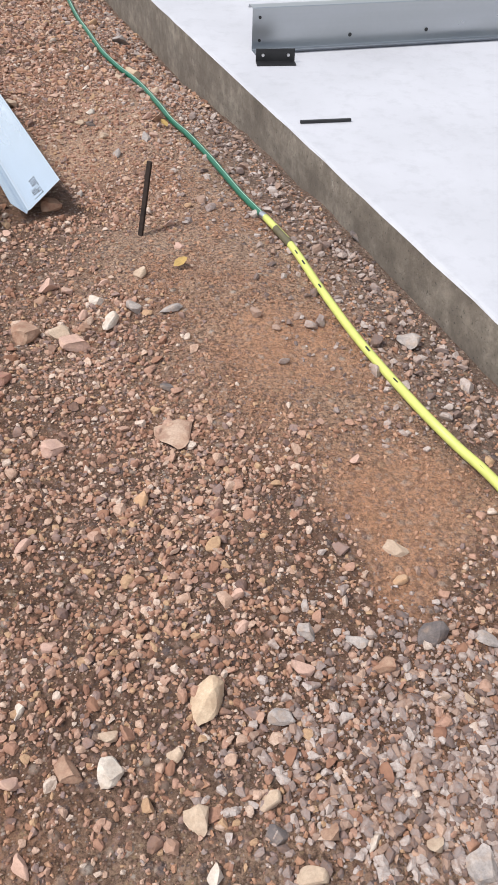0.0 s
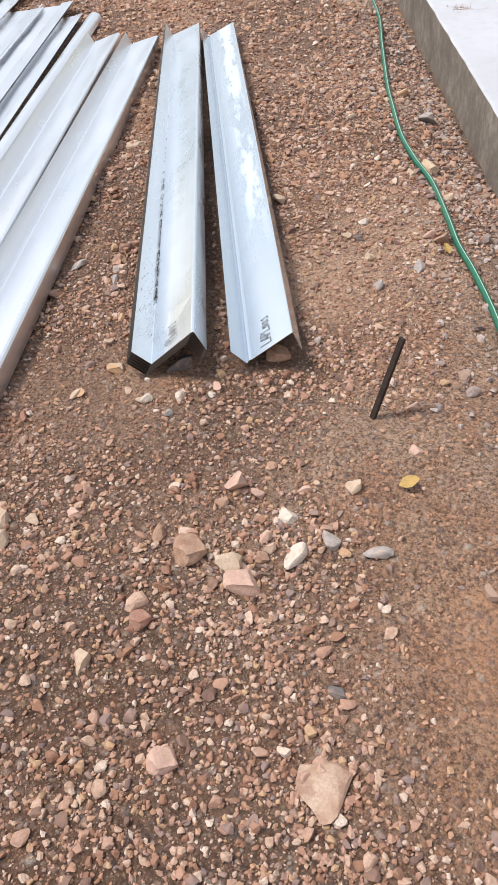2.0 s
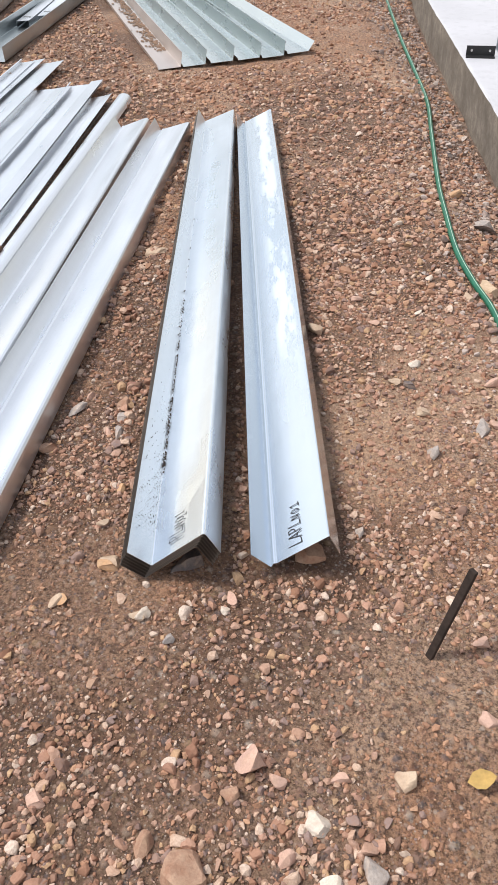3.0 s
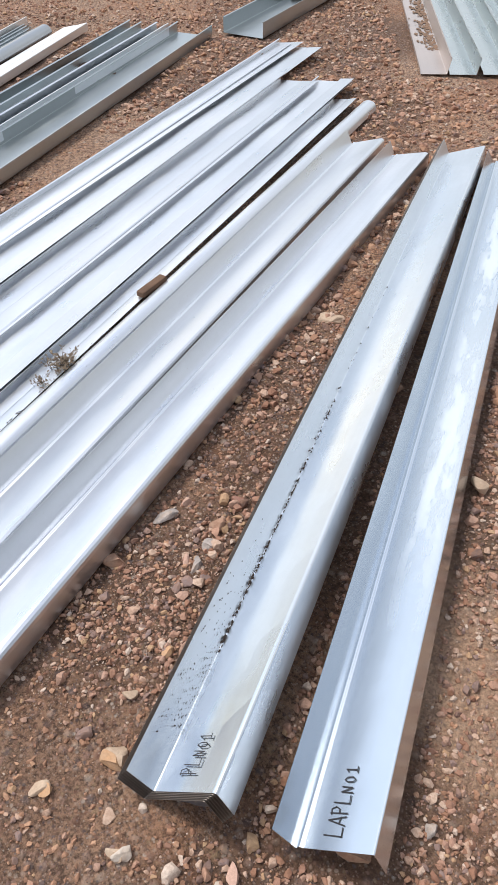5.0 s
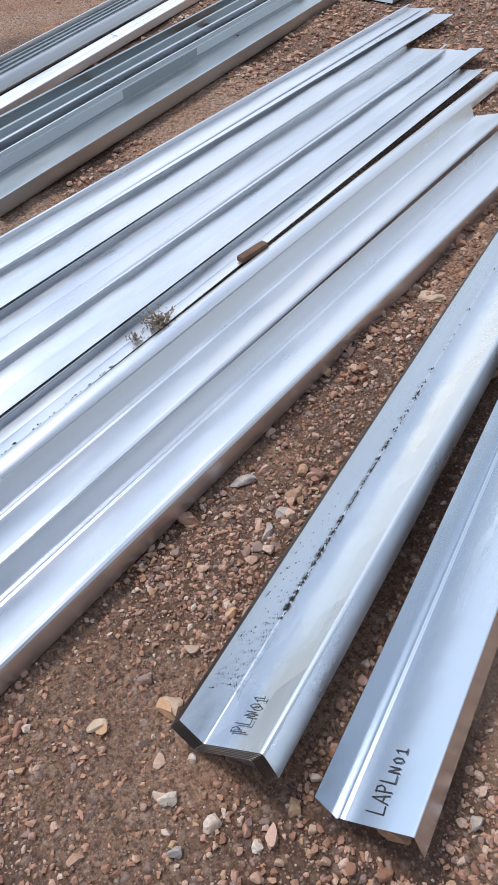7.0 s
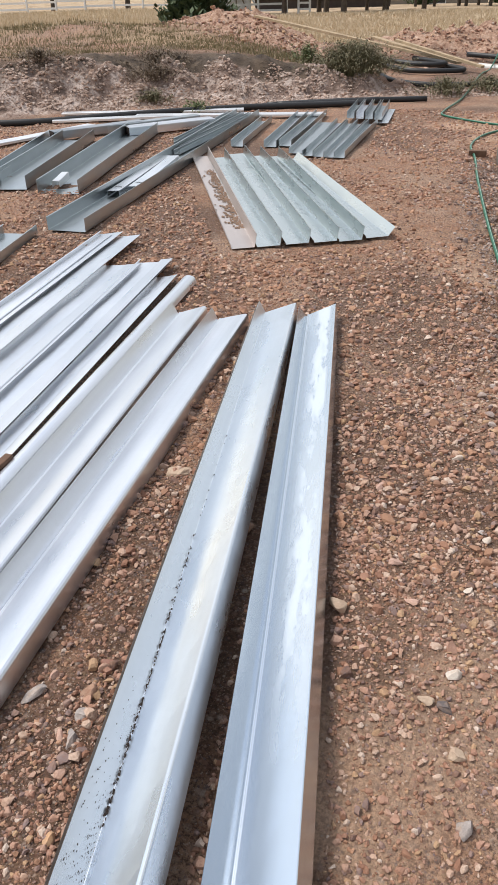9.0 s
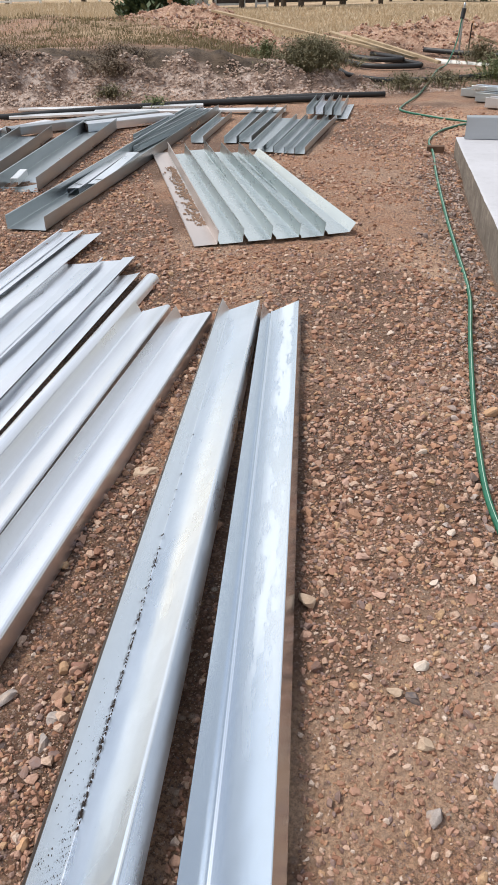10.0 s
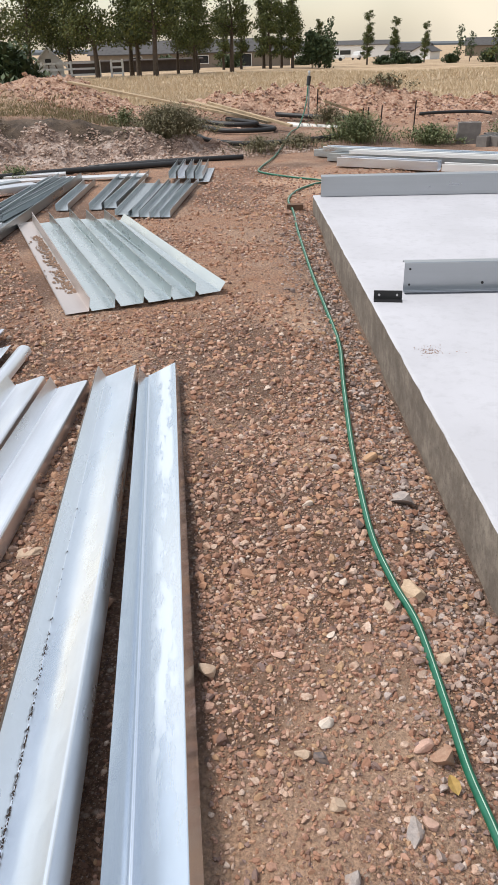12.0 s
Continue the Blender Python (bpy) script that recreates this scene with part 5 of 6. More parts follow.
for x, y, s in ((-22.0, 118, 1.4), (-24.5, 119, 1.1), (-20.6, 121, 0.8), (-37, 121, 1.2), (-44, 110, 1.4), (-51, 104, 1.6), (-10, 118, 1.5), (-15, 116, 0.9), (-6, 122, 1.4)):
    b = shrub("bush", x, y, 1.0 * s, 1.2 * s, 420, LEAF_DARK, "round dark bush far across the field", 0.022, 16, int(-x * 7), 0.7)


# ---- fence, shed, houses, cars ----
def fence_line(a, b, bays, group="white fence"):
    a, b = Vector(a), Vector(b)
    f = tagged(new("rail_fence"), "white painted post and rail fence", "fence", group)
    yaw = math.degrees(math.atan2(b.y - a.y, b.x - a.x))
    step = (b - a).length / bays
    post_me, rail_me = box("post", (0.14, 0.14, 1.45), WHITE_PAINT, 0.01), box("rail", (step, 0.05, 0.15), WHITE_PAINT)
    for k in range(bays + 1):
        p = a.lerp(b, k / bays)
        z = place_z(p.x, p.y)
        part("post", post_me, f, m=pose(p.x, p.y, z + 0.68))
        if k < bays:
            c = a.lerp(b, (k + 0.5) / bays)
            for h in (0.35, 0.8, 1.25):
                part("rail", rail_me, f, m=pose(c.x, c.y, z + h, 0, 0, yaw))
    return f


fence_line((-62, 46), (-37.2, 63.9), 13)
fence_line((-36.6, 64.8), (-35.8, 65.3), 1)


def gable_house(name, x, y, turn, w, d, wall_h, roof_h, wall_mat, roof_mat, label, windows=(), category="house", sink=0.1):
    h = tagged(new(name), label, category)
    part("wall", mesh_from("wall", [(-w / 2, -d / 2, 0), (w / 2, -d / 2, 0), (w / 2, d / 2, 0), (-w / 2, d / 2, 0), (-w / 2, -d / 2, wall_h), (w / 2, -d / 2, wall_h), (w / 2, d / 2, wall_h), (-w / 2, d / 2, wall_h), (-w / 2, 0, wall_h + roof_h), (w / 2, 0, wall_h + roof_h)], [(0, 1, 5, 4), (2, 3, 7, 6), (1, 2, 6, 9, 5), (3, 0, 4, 8, 7), (3, 2, 1, 0), (4, 5, 9, 8), (6, 7, 8, 9)], wall_mat), h)
    o, t = 0.35, 0.14
    for s in (-1, 1):
        y0, z0 = s * (d / 2 + o), wall_h - o * roof_h / (d / 2)
        v = [(-w / 2 - o, y0, z0), (w / 2 + o, y0, z0), (w / 2 + o, 0, wall_h + roof_h), (-w / 2 - o, 0, wall_h + roof_h)]
        v = [(p[0], p[1], p[2] + 0.02) for p in v] + [(p[0], p[1], p[2] + t) for p in v]
        part("roof", mesh_from("roof", v, [(0, 1, 2, 3), (7, 6, 5, 4), (0, 4, 5, 1), (1, 5, 6, 2), (2, 6, 7, 3), (3, 7, 4, 0)], roof_mat), h)
    for side, u, z, ww, wh in windows:
        m = Matrix.Translation((u, -d / 2 - 0.03, z)) if side == "front" else Matrix.Translation((w / 2 + 0.03, u, z)) @ pose(0, 0, 0, 0, 0, 90)
        win = part("window", box("window", (ww + 0.16, 0.08, wh + 0.16), WHITE_PAINT), h, m=m)
        part("pane", box("pane", (ww, 0.06, wh), GLASS), win, m=Matrix.Translation((0, -0.02, 0)))
    h.matrix_world = pose(x, y, place_z(x, y) - sink, 0, 0, turn)
    return h


barn = gable_house("shed", -42.9, 65.0, -58, 2.6, 2.4, 1.3, 1.2, WHITE_PAINT, WHITE_PAINT, "small white gabled barn-like shed behind the fence", (("side", 0.0, 1.5, 0.5, 0.5),), "shed")
for u in (-0.8, 0.0, 0.8):
    part("brace", box("brace", (0.08, 0.10, 1.2), STUCCO), barn, "grey brace board", Matrix.Translation((1.34, u, 0.7)) @ pose(0, 0, 0, 25 * (u > 0) - 25 * (u < 0)))
gable_house("house", -55, 122, 18, 30, 10, 2.3, 1.6, STUCCO, ROOF, "long low tan house with dark roof behind trees", (("front", -8, 1.4, 1.6, 1.0), ("front", 2, 1.4, 1.6, 1.0), ("front", 8, 1.2, 2.4, 1.6)))
gable_house("house", -33.5, 190, -8, 9, 6, 1.9, 1.2, WHITE_PAINT, ROOF, "white single-storey house with dark roof far off", (("front", -3.0, 1.1, 1.0, 0.8), ("front", 0.5, 1.1, 1.0, 0.8), ("side", 1, 1.1, 1.0, 0.8)))
gable_house("house", -29.5, 187, 75, 5, 4.2, 1.6, 1.0, WHITE_PAINT, ROOF, "white gabled house wing far off", (("side", 0, 1.0, 1.0, 0.8),))
gable_house("house", -18, 230, 5, 16, 8, 2.6, 1.6, STUCCO, ROOF, "tan house with dark roof in the distance", (("front", 2, 1.4, 1.4, 1.1),))
gable_house("house", -62, 240, 5, 30, 10, 3.2, 1.0, WHITE_PAINT, ROOF, "long pale shed building in the distance", (("front", 2, 1.4, 3, 1.1),), "building")
gable_house("board_wall", -49, 92, 40, 16, 0.5, 1.3, 0.05, BOARD_DARK, BOARD_DARK, "long low dark board wall behind the trees", (), "wall")


def car(x, y, turn, paint, label, truck=False):
    c = tagged(new("pickup_truck" if truck else "parked_car"), label, "vehicle", "parked vehicles")
    body = box("body", (4.6, 1.8, 0.65), paint, 0.12)
    part("body", body, c, m=pose(0, 0, 0.7))
    part("cabin", box("cabin", (1.7 if truck else 2.5, 1.6, 0.65), paint, 0.2), c, m=pose(-0.1, 0, 1.28))
    part("window", box("window", (1.5 if truck else 2.3, 1.64, 0.38), GLASS, 0.08), c, "dark glass band", pose(-0.1, 0, 1.32))
    for sx in (-1.4, 1.4):
        for sy in (-0.82, 0.82):
            bm = bmesh.new()
            bmesh.ops.create_cone(bm, cap_ends=True, segments=16, radius1=0.36, radius2=0.36, depth=0.22)
            me = bpy.data.meshes.new("wheel")
            bm.to_mesh(me)
            bm.free()
            me.materials.append(TYRE)
            part("wheel", me, c, m=pose(sx, sy, 0.36, 90))
    c.matrix_world = pose(x, y, place_z(x, y), 0, 0, turn)


car(-78, 182, 20, WHITE_PAINT, "white pickup truck parked by the house", True)
car(-84, 184, 15, WHITE_PAINT, "white car parked by the house")
car(-47.5, 178, 10, WHITE_PAINT, "white car parked far across the field")
car(-44, 186, 80, WHITE_PAINT, "white car parked far across the field")

xs = np.linspace(-3600, 2200, 70)
verts, faces = [], []
for k, x in enumerate(xs):
    tall = 22 + 13 * float(value_noise(x * 0.0016, 0.3, 31)) + 5 * float(value_noise(x * 0.006, 0.7, 32))
    verts += [(x, 2900, -75), (x, 2900, -38 + 0.5 * tall), (x, 3050, -33 + tall * 0.5)]
for k in range(len(xs) - 1):
    faces += [(3 * k, 3 * k + 3, 3 * k + 4, 3 * k + 1), (3 * k + 1, 3 * k + 4, 3 * k + 5, 3 * k + 2)]
thing("mesa", mesh_from("mesa", verts, faces, MESA), "low blue-grey mesa line on the far horizon", "hills", kind="structure")


# ---- stones ----
def rock_shape(seed, planes=7, level=2):
    """An angular stone of radius 1, cut by random planes."""
    rng = random.Random(seed)
    bm = bmesh.new()
    bmesh.ops.create_icosphere(bm, subdivisions=level, radius=1.0)
    v = np.array([p.co[:] for p in bm.verts])
    f = np.array([[q.index for q in p.verts] for p in bm.faces])
    bm.free()
    for _ in range(planes):
        n = np.array([rng.gauss(0, 1) for _ in range(3)])
        n /= np.linalg.norm(n)
        over = np.maximum(v @ n - rng.uniform(0.32, 0.70), 0)
        v = v - over[:, None] * n
    for k in range(3):
        d = np.array([rng.gauss(0, 1.6) for _ in range(3)])
        v = v * (1 + 0.06 * np.sin(v @ d * 1.7 + k))[:, None]
    v = 0.97 * v + 0.03 * v / np.linalg.norm(v, axis=1)[:, None] * 0.75
    return v / np.abs(v).max(0), f


ROCK_SHAPES = [rock_shape(s, 10, 3) for s in range(10)]
rock_count = 0


def rock(x, y, w, d, h, turn, tint):
    """One stone that can be told apart: half width, half depth, half height."""
    global rock_count
    v, f = ROCK_SHAPES[rock_count % 10]
    flat = tint == "P"
    v = v * np.array([w, d, 0.016 if flat else h * 1.35])
    me = mesh_from_arrays("rock", v, f, ROCKS[tint], False)
    words = {"y": "tan-yellow", "w": "pale cream", "t": "tan", "p": "pinkish", "P": "broad half-buried pink", "b": "brown", "o": "orange-brown", "r": "dark red", "g": "grey", "d": "dark"}[tint]
    size = "large" if max(w, d) > 0.035 else "small"
    rock_count += 1
    thing("rock", me, f"{size} {words} angular stone lying in the dirt", "stone", "stones", m=pose(x, y, place_z(x, y) + (0.0 if flat else 0.45 * h), (rock_count * 37) % 17 - 8, (rock_count * 53) % 19 - 9, turn))


rock(-0.153, 0.734, 0.039, 0.052, 0.024, 3, "y")
rock(-0.338, 0.594, 0.027, 0.035, 0.017, 21, "w")
rock(-0.164, 0.514, 0.027, 0.041, 0.017, 6, "t")
rock(-0.418, 0.589, 0.023, 0.033, 0.014, 27, "b")
rock(0.048, 0.408, 0.029, 0.022, 0.014, -21, "t")
rock(0.360, 0.429, 0.037, 0.034, 0.023, -47, "g")
rock(0.282, 0.462, 0.021, 0.020, 0.013, -40, "t")
rock(-0.341, 1.292, 0.027, 0.027, 0.017, 10, "o")
rock(0.055, 0.818, 0.032, 0.021, 0.014, -11, "p")
rock(0.232, 0.821, 0.029, 0.028, 0.018, -23, "b")
rock(0.347, 0.899, 0.034, 0.036, 0.021, -27, "d")
rock(0.475, 0.894, 0.031, 0.019, 0.011, -33, "g")
rock(0.179, 0.885, 0.030, 0.018, 0.010, -18, "g")
rock(0.064, 0.905, 0.023, 0.022, 0.014, -11, "g")
rock(-0.025, 0.539, 0.021, 0.023, 0.013, -9, "t")
rock(-0.016, 0.480, 0.024, 0.019, 0.013, -11, "d")
rock(0.089, 0.479, 0.024, 0.022, 0.015, -23, "b")
rock(-0.208, 0.626, 0.024, 0.017, 0.011, 9, "t")
rock(-0.347, 0.664, 0.024, 0.017, 0.012, 19, "t")
rock(-0.094, 0.998, 0.022, 0.019, 0.013, -1, "p")
rock(-0.083, 0.912, 0.018, 0.016, 0.011, -2, "p")
rock(0.002, 0.708, 0.031, 0.020, 0.014, -9, "g")
rock(-0.277, 1.563, 0.061, 0.094, 0.038, 6, "P")
rock(-0.308, 1.756, 0.030, 0.018, 0.010, 6, "d")
rock(0.299, 1.051, 0.018, 0.020, 0.011, -21, "o")
rock(0.299, 1.149, 0.036, 0.022, 0.011, -20, "t")
rock(0.234, 1.448, 0.020, 0.020, 0.012, -13, "p")
rock(-0.472, 0.421, 0.017, 0.030, 0.010, 40, "p")
rock(-0.523, 0.562, 0.022, 0.020, 0.013, 36, "p")
rock(-0.538, 0.710, 0.016, 0.019, 0.010, 31, "w")
rock(-0.154, 1.244, 0.022, 0.014, 0.009, 2, "r")
rock(-0.608, 1.474, 0.036, 0.034, 0.020, 19, "p")
rock(0.479, 2.040, 0.045, 0.041, 0.022, -16, "g")
rock(0.382, 2.719, 0.042, 0.040, 0.019, -10, "d")
rock(-0.622, 1.137, 0.025, 0.020, 0.013, 24, "p")
rock(-0.509, 0.862, 0.020, 0.014, 0.009, 25, "p")
rock(-0.124, 0.412, 0.019, 0.022, 0.012, 2, "w")
rock(0.167, 0.470, 0.013, 0.024, 0.008, -30, "w")
rock(0.405, 0.749, 0.020, 0.012, 0.008, -34, "t")
rock(-1.330, 1.909, 0.028, 0.053, 0.017, 56, "t")
rock(-1.287, 1.843, 0.029, 0.028, 0.018, 58, "t")
rock(-0.792, 1.996, 0.047, 0.056, 0.029, 30, "b")
rock(-0.680, 1.990, 0.039, 0.044, 0.024, 24, "t")
rock(-0.619, 1.948, 0.056, 0.043, 0.029, 21, "p")
rock(-0.526, 2.070, 0.030, 0.043, 0.019, 12, "w")
rock(-0.593, 2.188, 0.028, 0.026, 0.017, 14, "w")
rock(-0.760, 2.247, 0.043, 0.038, 0.024, 22, "p")
rock(-0.772, 2.170, 0.028, 0.020, 0.013, 24, "b")
rock(-0.453, 2.149, 0.031, 0.033, 0.019, 6, "g")
rock(-0.884, 1.606, 0.029, 0.034, 0.018, 57, "t")
rock(-0.891, 2.005, 0.022, 0.027, 0.014, 36, "b")
rock(-0.811, 1.755, 0.029, 0.031, 0.018, 42, "r")
rock(-1.188, 2.472, 0.024, 0.018, 0.011, 34, "t")
rock(-1.351, 2.585, 0.030, 0.025, 0.015, 37, "o")
rock(-1.412, 2.431, 0.025, 0.019, 0.011, 42, "t")
rock(-0.327, 2.548, 0.023, 0.020, 0.012, -1, "p")
rock(-0.377, 2.757, 0.029, 0.023, 0.014, 1, "p")
rock(-0.447, 2.342, 0.032, 0.028, 0.018, 5, "t")
rock(-0.695, 2.234, 0.023, 0.020, 0.013, 19, "p")
rock(-0.579, 2.291, 0.029, 0.017, 0.011, 12, "p")
rock(-0.623, 2.102, 0.020, 0.018, 0.012, 17, "p")
rock(-0.607, 2.042, 0.020, 0.019, 0.012, 18, "b")
rock(-1.246, 1.933, 0.018, 0.031, 0.011, 53, "t")
rock(-1.142, 1.990, 0.020, 0.024, 0.012, 47, "p")
rock(-0.330, 2.161, 0.041, 0.025, 0.013, -2, "g")
rock(-1.352, 2.592, 0.028, 0.030, 0.017, 70, "t")
rock(-1.401, 2.442, 0.022, 0.018, 0.012, 81, "o")
rock(-1.696, 3.220, 0.033, 0.026, 0.016, 51, "b")
rock(-1.729, 3.328, 0.024, 0.021, 0.013, 48, "r")
rock(-1.631, 3.075, 0.022, 0.033, 0.014, 54, "g")
rock(-1.665, 3.064, 0.012, 0.023, 0.007, 55, "p")
rock(-1.659, 3.153, 0.028, 0.021, 0.013, 52, "g")
rock(-1.181, 2.481, 0.025, 0.020, 0.013, 75, "w")
rock(-1.802, 2.921, 0.032, 0.028, 0.017, 63, "b")
rock(-1.828, 3.125, 0.042, 0.025, 0.010, 57, "g")
rock(-2.179, 4.238, 0.056, 0.034, 0.014, 39, "t")
rock(-0.993, 2.621, 0.018, 0.025, 0.011, 53, "p")
rock(-0.768, 2.981, 0.017, 0.022, 0.011, 14, "g")
rock(-1.447, 2.710, 0.022, 0.016, 0.011, 65, "t")
rock(-1.834, 3.207, 0.025, 0.019, 0.012, 54, "p")
rock(-1.466, 2.838, 0.018, 0.015, 0.010, 59, "o")
rock(-0.997, 2.583, 0.013, 0.016, 0.008, 57, "w")
rock(-1.082, 2.439, 0.018, 0.016, 0.011, 76, "g")
rock(-1.188, 2.268, 0.020, 0.012, 0.007, 95, "b")
rock(-1.510, 2.280, 0.019, 0.016, 0.011, 93, "r")
rock(-0.728, 4.556, 0.054, 0.049, 0.027, 6, "y")
rock(-0.885, 5.205, 0.097, 0.058, 0.024, 8, "g")
rock(-0.564, 4.225, 0.040, 0.029, 0.017, 3, "t")
rock(-1.253, 3.886, 0.033, 0.034, 0.020, 26, "t")
rock(-1.117, 3.760, 0.025, 0.018, 0.011, 24, "p")
rock(-0.848, 3.805, 0.025, 0.019, 0.012, 14, "w")
rock(-0.751, 3.579, 0.023, 0.022, 0.014, 12, "t")
rock(-0.882, 3.690, 0.026, 0.017, 0.011, 16, "t")
rock(-0.832, 3.701, 0.024, 0.019, 0.012, 14, "d")
rock(-0.574, 3.841, 0.031, 0.026, 0.016, 4, "p")
rock(-0.552, 3.570, 0.024, 0.046, 0.015, 3, "g")
rock(-0.509, 3.829, 0.044, 0.044, 0.027, 1, "b")
rock(-0.664, 3.403, 0.027, 0.031, 0.017, 10, "g")
rock(-0.515, 3.609, 0.025, 0.021, 0.013, 2, "p")
rock(-1.239, 4.927, 0.027, 0.022, 0.011, 16, "w")
rock(-1.426, 4.568, 0.020, 0.019, 0.010, 23, "p")
rock(-1.191, 4.185, 0.026, 0.017, 0.010, 21, "p")
rock(-1.066, 4.030, 0.025, 0.016, 0.009, 19, "p")
rock(-1.278, 6.090, 0.048, 0.030, 0.012, 12, "d")
rock(-1.101, 5.512, 0.042, 0.051, 0.023, 11, "o")
rock(-0.784, 4.406, 0.027, 0.025, 0.014, 8, "t")
rock(-0.931, 4.188, 0.022, 0.019, 0.011, 14, "w")
rock(-0.962, 4.463, 0.023, 0.019, 0.011, 13, "w")
rock(-3.182, 10.596, 0.053, 0.055, 0.019, 18, "b")
rock(-1.15, 2.68, 0.050, 0.045, 0.026, 20, "d")
rock(-1.28, 2.70, 0.035, 0.04, 0.022, 60, "b")
rock(-0.86, 2.84, 0.045, 0.04, 0.026, 10, "b")
rock(-1.72, 4.05, 0.04, 0.04, 0.02, 10, "b")


def under_sheets(x, y):
    """True where one of the long sheets in front lies on the ground."""
    hit = np.zeros(np.shape(x), bool)
    for ox, oy, dx, dy, low, high, length in ((-0.94, 2.74, -0.446, 0.895, -0.06, 0.21, 3.6), (-1.21, 2.60, -0.418, 0.908, -0.09, 0.20, 3.6), (0.0, 0.0, -0.325, 0.9457, -2.37, -1.3, 6.9), (0.0, 0.0, -0.325, 0.9457, -1.3, -0.79, 6.22), (-3.61, 6.71, -0.66, 0.75, -0.1, 1.25, 4.0), (-5.08, 10.02, -0.29, 0.957, -0.9, 0.8, 3.6), (-5.22, 6.45, -0.318, 0.948, -0.03, 0.36, 5.8), (-6.78, 7.15, -0.46, 0.888, -0.4, 1.05, 3.4), (0.0, 0.0, -0.422, 0.907, -2.72, -2.04, 8.0), (0.0, 0.0, -0.487, 0.873, -3.07, -2.38, 8.0)):
        across, along = (x - ox) * dy - (y - oy) * dx, (x - ox) * dx + (y - oy) * dy
        hit |= (across > low) & (across < high) & (along > -0.02) & (along < length)
    return hit


def clear_of_slab(x, y):
    w = (x - CORNER.x) * SIDE.x + (y - CORNER.y) * SIDE.y
    a = -((x - CORNER.x) * EDGE.x + (y - CORNER.y) * EDGE.y)
    return (w < -0.02) | (a < -0.05)


def scatter(name, n, spot, radius, shapes, mat, label, seed, bare=-9.0, lift=0.4):
    """Loose gravel joined into one mesh."""
    rng = np.random.RandomState(seed)
    x, y = spot(rng, n)
    keep = clear_of_slab(x, y) & ~under_sheets(x, y) & (1.25 * gravelly(x, y) + 0.55 * rng.rand(n) ** 1.5 + 0.2 > bare)
    x, y = x[keep], y[keep]
    n = len(x)
    r = radius[0] + (radius[1] - radius[0]) * rng.rand(n) ** 3.0
    sz = r[:, None] * np.stack([0.8 + 0.5 * rng.rand(n), 0.7 + 0.4 * rng.rand(n), 0.6 + 0.4 * rng.rand(n)], 1)
    a, b = rng.rand(n) * 6.283, rng.randn(n) * 0.3
    pick = rng.randint(0, len(shapes), n)
    allv, allf, base = [], [], 0
    z = height(x, y)
    for k, (v, f) in enumerate(shapes):
        s = np.where(pick == k)[0]
        p = v[None] * sz[s][:, None, :]
        ca, sa, cb, sb = np.cos(a[s])[:, None], np.sin(a[s])[:, None], np.cos(b[s])[:, None], np.sin(b[s])[:, None]
        py, pz = p[..., 1] * cb - p[..., 2] * sb, p[..., 1] * sb + p[..., 2] * cb
        qx, qy = p[..., 0] * ca - py * sa, p[..., 0] * sa + py * ca
        p = np.stack([qx + x[s][:, None], qy + y[s][:, None], pz + (z[s] + lift * sz[s, 2])[:, None]], -1)
        m = len(v)
        allv.append(p.reshape(-1, 3))
        allf.append((f[None] + (base + np.arange(len(s)) * m)[:, None, None]).reshape(-1, 3))
        base += len(s) * m
    return thing(name, mesh_from_arrays(name, np.concatenate(allv), np.concatenate(allf), mat), label, "gravel", kind="stuff")


def rect(x0, x1, y0, y1):
    return lambda rng, n: (rng.uniform(x0, x1, n), rng.uniform(y0, y1, n))


def wedge(r0, r1, a0, a1, power=1.0):
    def spot(rng, n):
        r, a = r0 + (r1 - r0) * rng.rand(n) ** power, np.radians(rng.uniform(a0, a1, n))
        return -0.5 + r * np.sin(a), 2.0 + r * np.cos(a)
    return spot


def slab_foot(rng, n):
    w, a = -0.03 - np.abs(rng.randn(n)) * 0.22, rng.uniform(0.2, 10.0, n)
    return CORNER.x + SIDE.x * w - EDGE.x * a, CORNER.y + SIDE.y * w - EDGE.y * a


TINY = [rock_shape(100 + s, 5, 1) for s in range(8)]
SMALL = [rock_shape(200 + s, 7, 2) for s in range(8)]
scatter("gravel", 56000, rect(-2.3, 1.0, 0.25, 4.4), (0.0022, 0.0105), TINY, PEBBLE, "fine pinkish gravel scattered over the dirt", 51, 0.28)
scatter("gravel", 3600, rect(-2.3, 1.0, 0.25, 4.4), (0.006, 0.019), SMALL, PEBBLE, "pinkish and grey pebbles scattered over the dirt", 52, 0.38)
scatter("gravel", 92000, wedge(2.2, 12.5, -66, 8, 0.75), (0.0045, 0.021), TINY, PEBBLE, "pinkish gravel scattered over the dirt", 53, -0.05)
scatter("gravel", 6000, slab_foot, (0.005, 0.016), TINY, GREY_GRAVEL, "grey gravel along the foot of the slab", 54)
scatter("gravel", 900, slab_foot, (0.007, 0.027), SMALL, GREY_GRAVEL, "grey broken stones along the foot of the slab", 57)
scatter("gravel", 4200, lambda rng, n: (0.40 + 0.24 * rng.randn(n), 0.58 + 0.2 * rng.randn(n)), (0.004, 0.015), TINY, GREY_GRAVEL, "grey crushed gravel patch in the dirt", 55)

CLOD = pebble_material("dirt_clods", [(0.0, (0.44, 0.24, 0.15)), (0.35, (0.30, 0.165, 0.105)), (0.6, (0.54, 0.32, 0.205)), (0.85, (0.22, 0.12, 0.08))])


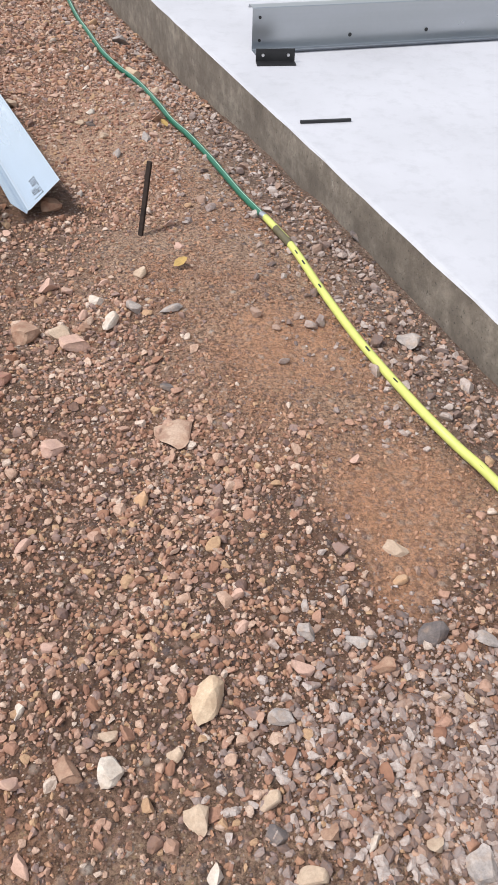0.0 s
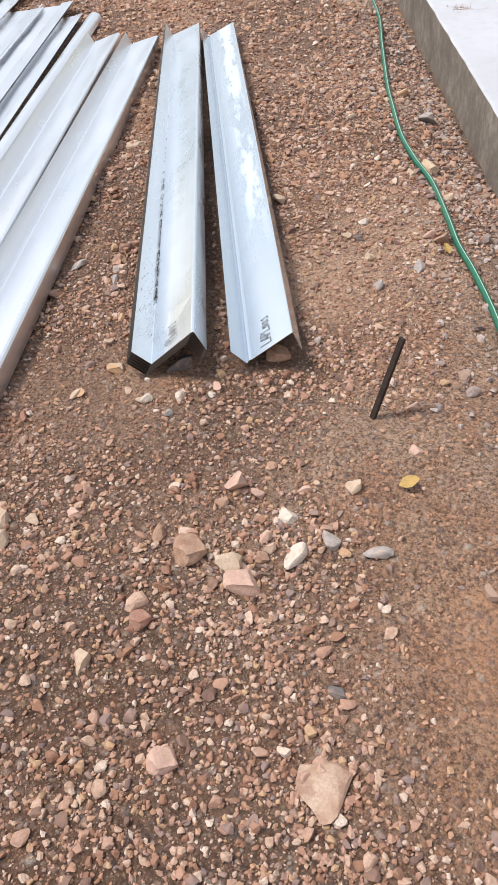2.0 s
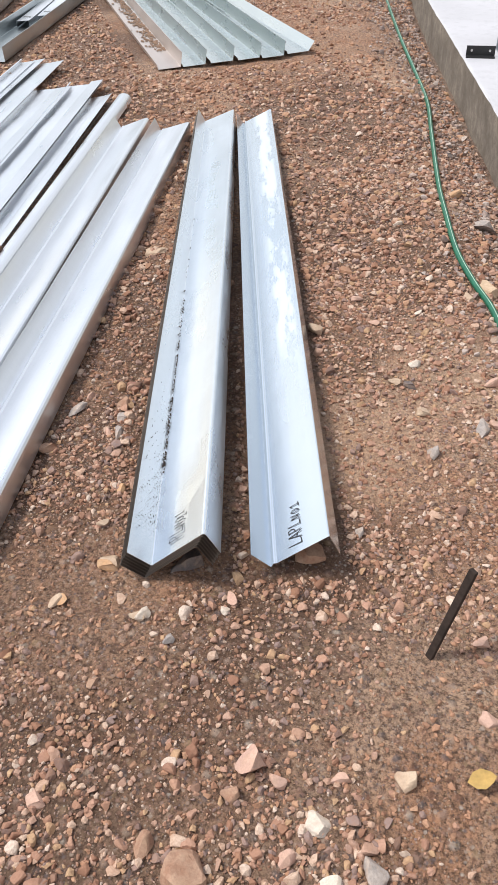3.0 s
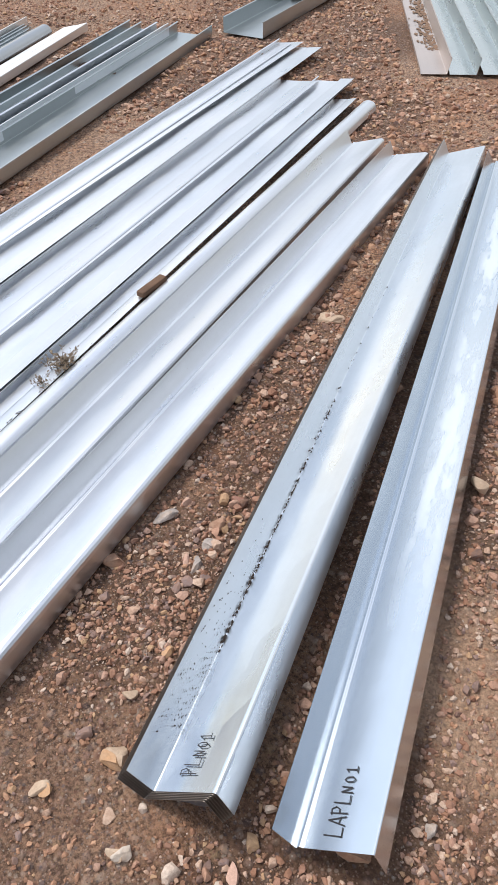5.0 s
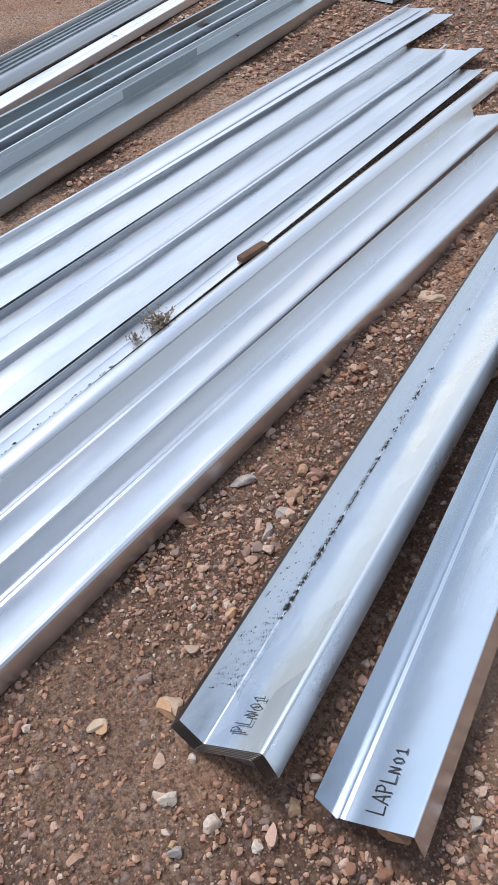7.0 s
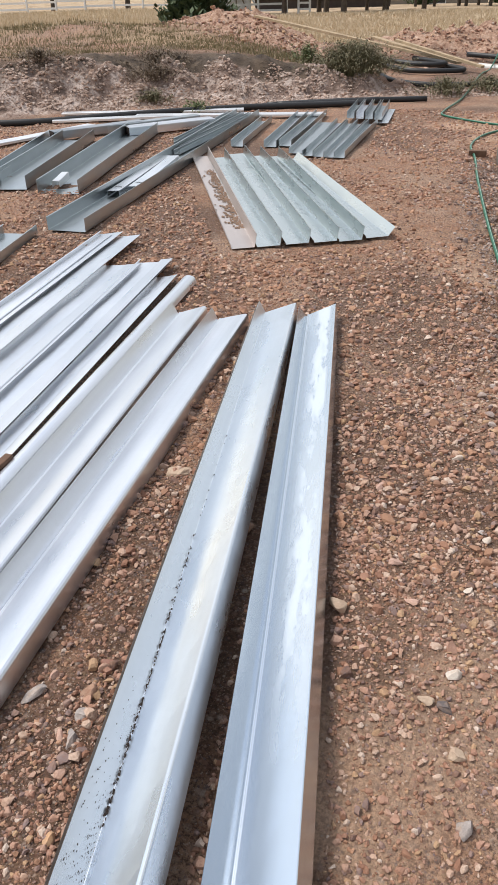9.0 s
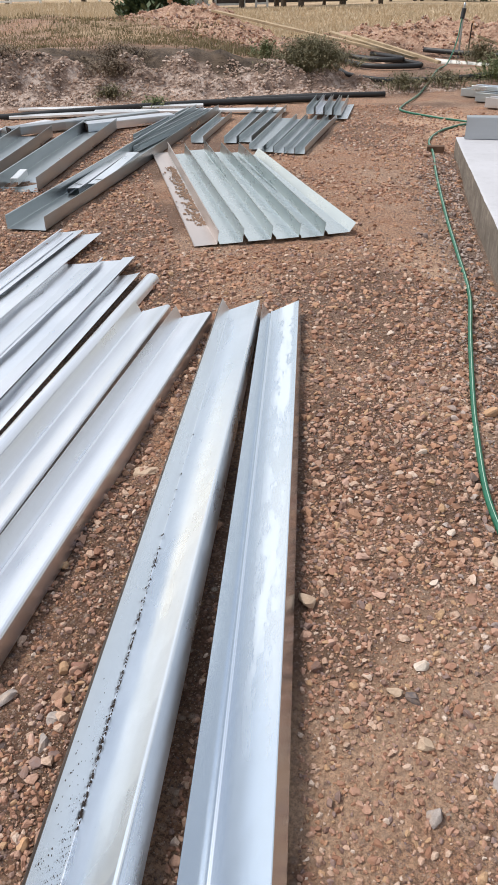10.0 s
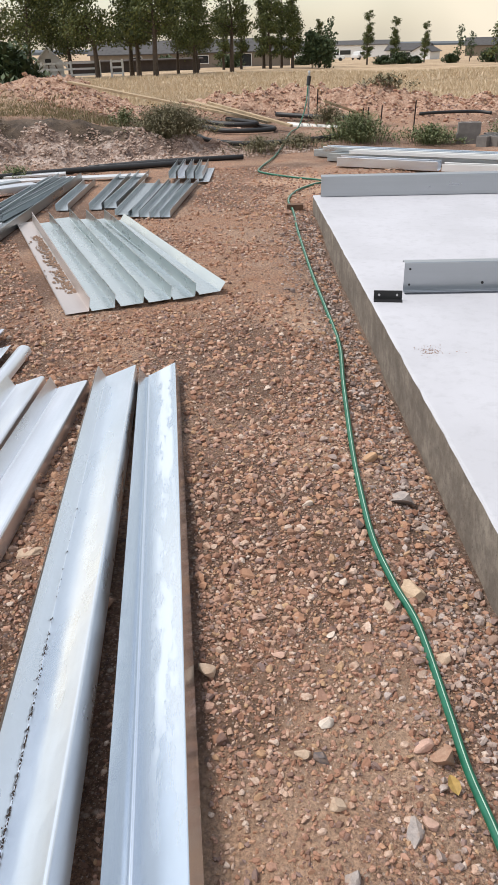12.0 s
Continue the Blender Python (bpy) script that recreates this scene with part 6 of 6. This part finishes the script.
def pockets(where, spread):
    """Spots where pebbles have washed together."""
    def spot(rng, n):
        c = np.array(where)[rng.randint(0, len(where), n)]
        return c[:, 0] + spread * rng.randn(n), c[:, 1] + spread * rng.randn(n)
    return spot


scatter("gravel", 30000, rect(-2.2, 0.9, 0.3, 4.4), (0.0016, 0.009), TINY, CLOD, "crumbly reddish dirt clods over the bare ground", 71, -0.9, 0.25)
scatter("gravel", 20000, wedge(2.2, 12.5, -56, 8, 0.75), (0.006, 0.028), TINY, CLOD, "crumbly reddish dirt clods over the bare ground", 72, -0.4, 0.1)
POCKETS = [(-0.42, 1.55), (-0.30, 1.25), (-0.12, 1.45), (-0.5, 1.85), (-0.25, 0.95), (-0.05, 0.75), (-0.55, 0.8), (-0.75, 1.3), (-0.6, 2.1), (-1.15, 1.9), (-1.5, 2.2)]
scatter("gravel", 5200, pockets(POCKETS, 0.13), (0.0035, 0.012), TINY, PEBBLE, "dense pinkish pebbles washed together", 73, -9.0, 0.35)
scatter("gravel", 420, pockets(POCKETS, 0.15), (0.006, 0.017), SMALL, PEBBLE, "dense pinkish stones washed together", 74, -9.0, 0.35)


scatter("gravel", 20000, rect(-1.75, -0.35, 2.7, 6.2), (0.0024, 0.012), TINY, PEBBLE, "small pale pebbles on the trodden dirt", 75, -9.0, 0.3)
scatter("gravel", 650, rect(-1.75, -0.35, 2.7, 6.2), (0.007, 0.021), SMALL, PEBBLE, "pale pebbles on the trodden dirt", 76, -9.0, 0.3)


def bank_spot(rng, n):
    q, t = 1.15 * rng.rand(n), rng.uniform(-5, 4.5, n)
    return -7.6 - 0.654 * q + 0.756 * t, 12.9 + 0.756 * q + 0.654 * t


scatter("rubble", 12000, bank_spot, (0.006, 0.04), TINY, pebble_material("caliche_rubble", [(0.0, (0.44, 0.36, 0.31)), (0.3, (0.62, 0.55, 0.50)), (0.55, (0.30, 0.23, 0.19)), (0.75, (0.52, 0.43, 0.38))]), "pale broken caliche rubble on the bank", 56, -9.0, 0.0)
for k, (cx, cy, sx, sy) in enumerate(((-11.7, 19.2, 1.3, 0.9), (-10.0, 17.8, 1.5, 0.5), (-7.4, 20.7, 1.5, 0.7), (-4.8, 21.2, 1.5, 0.7), (-2.6, 21.0, 1.1, 0.6))):
    scatter("rubble", 1600, lambda rng, n: (cx + sx * rng.randn(n), cy + sy * rng.randn(n)), (0.008, 0.05), TINY, PEBBLE, "loose pinkish clods on a dirt pile", 60 + k)

# loose stones of their own, nearest the path
rng = np.random.RandomState(77)
stone_meshes = [mesh_from_arrays("stone", v, f, STONE) for v, f in SMALL]
made = 0
while made < 290:
    x, y = rng.uniform(-1.7, 0.75), rng.uniform(0.35, 4.2)
    r = rng.uniform(0.009, 0.019) * (1.35 if rng.rand() < 0.12 else 1)
    turn = rng.uniform(0, 360)
    if not clear_of_slab(np.array([x]), np.array([y]))[0] or under_sheets(np.array([x]), np.array([y]))[0] or float(gravelly(np.array([x]), np.array([y]))[0]) + 0.6 * rng.rand() < 0.1:
        continue
    st = part("stone", stone_meshes[made % 8], ground)
    st.matrix_local = pose(x, y, place_z(x, y) + 0.25 * r, 0, 0, turn) @ Matrix.Diagonal((r * rng.uniform(0.9, 1.3), r * rng.uniform(0.75, 1.0), r * rng.uniform(0.5, 0.8), 1))
    made += 1
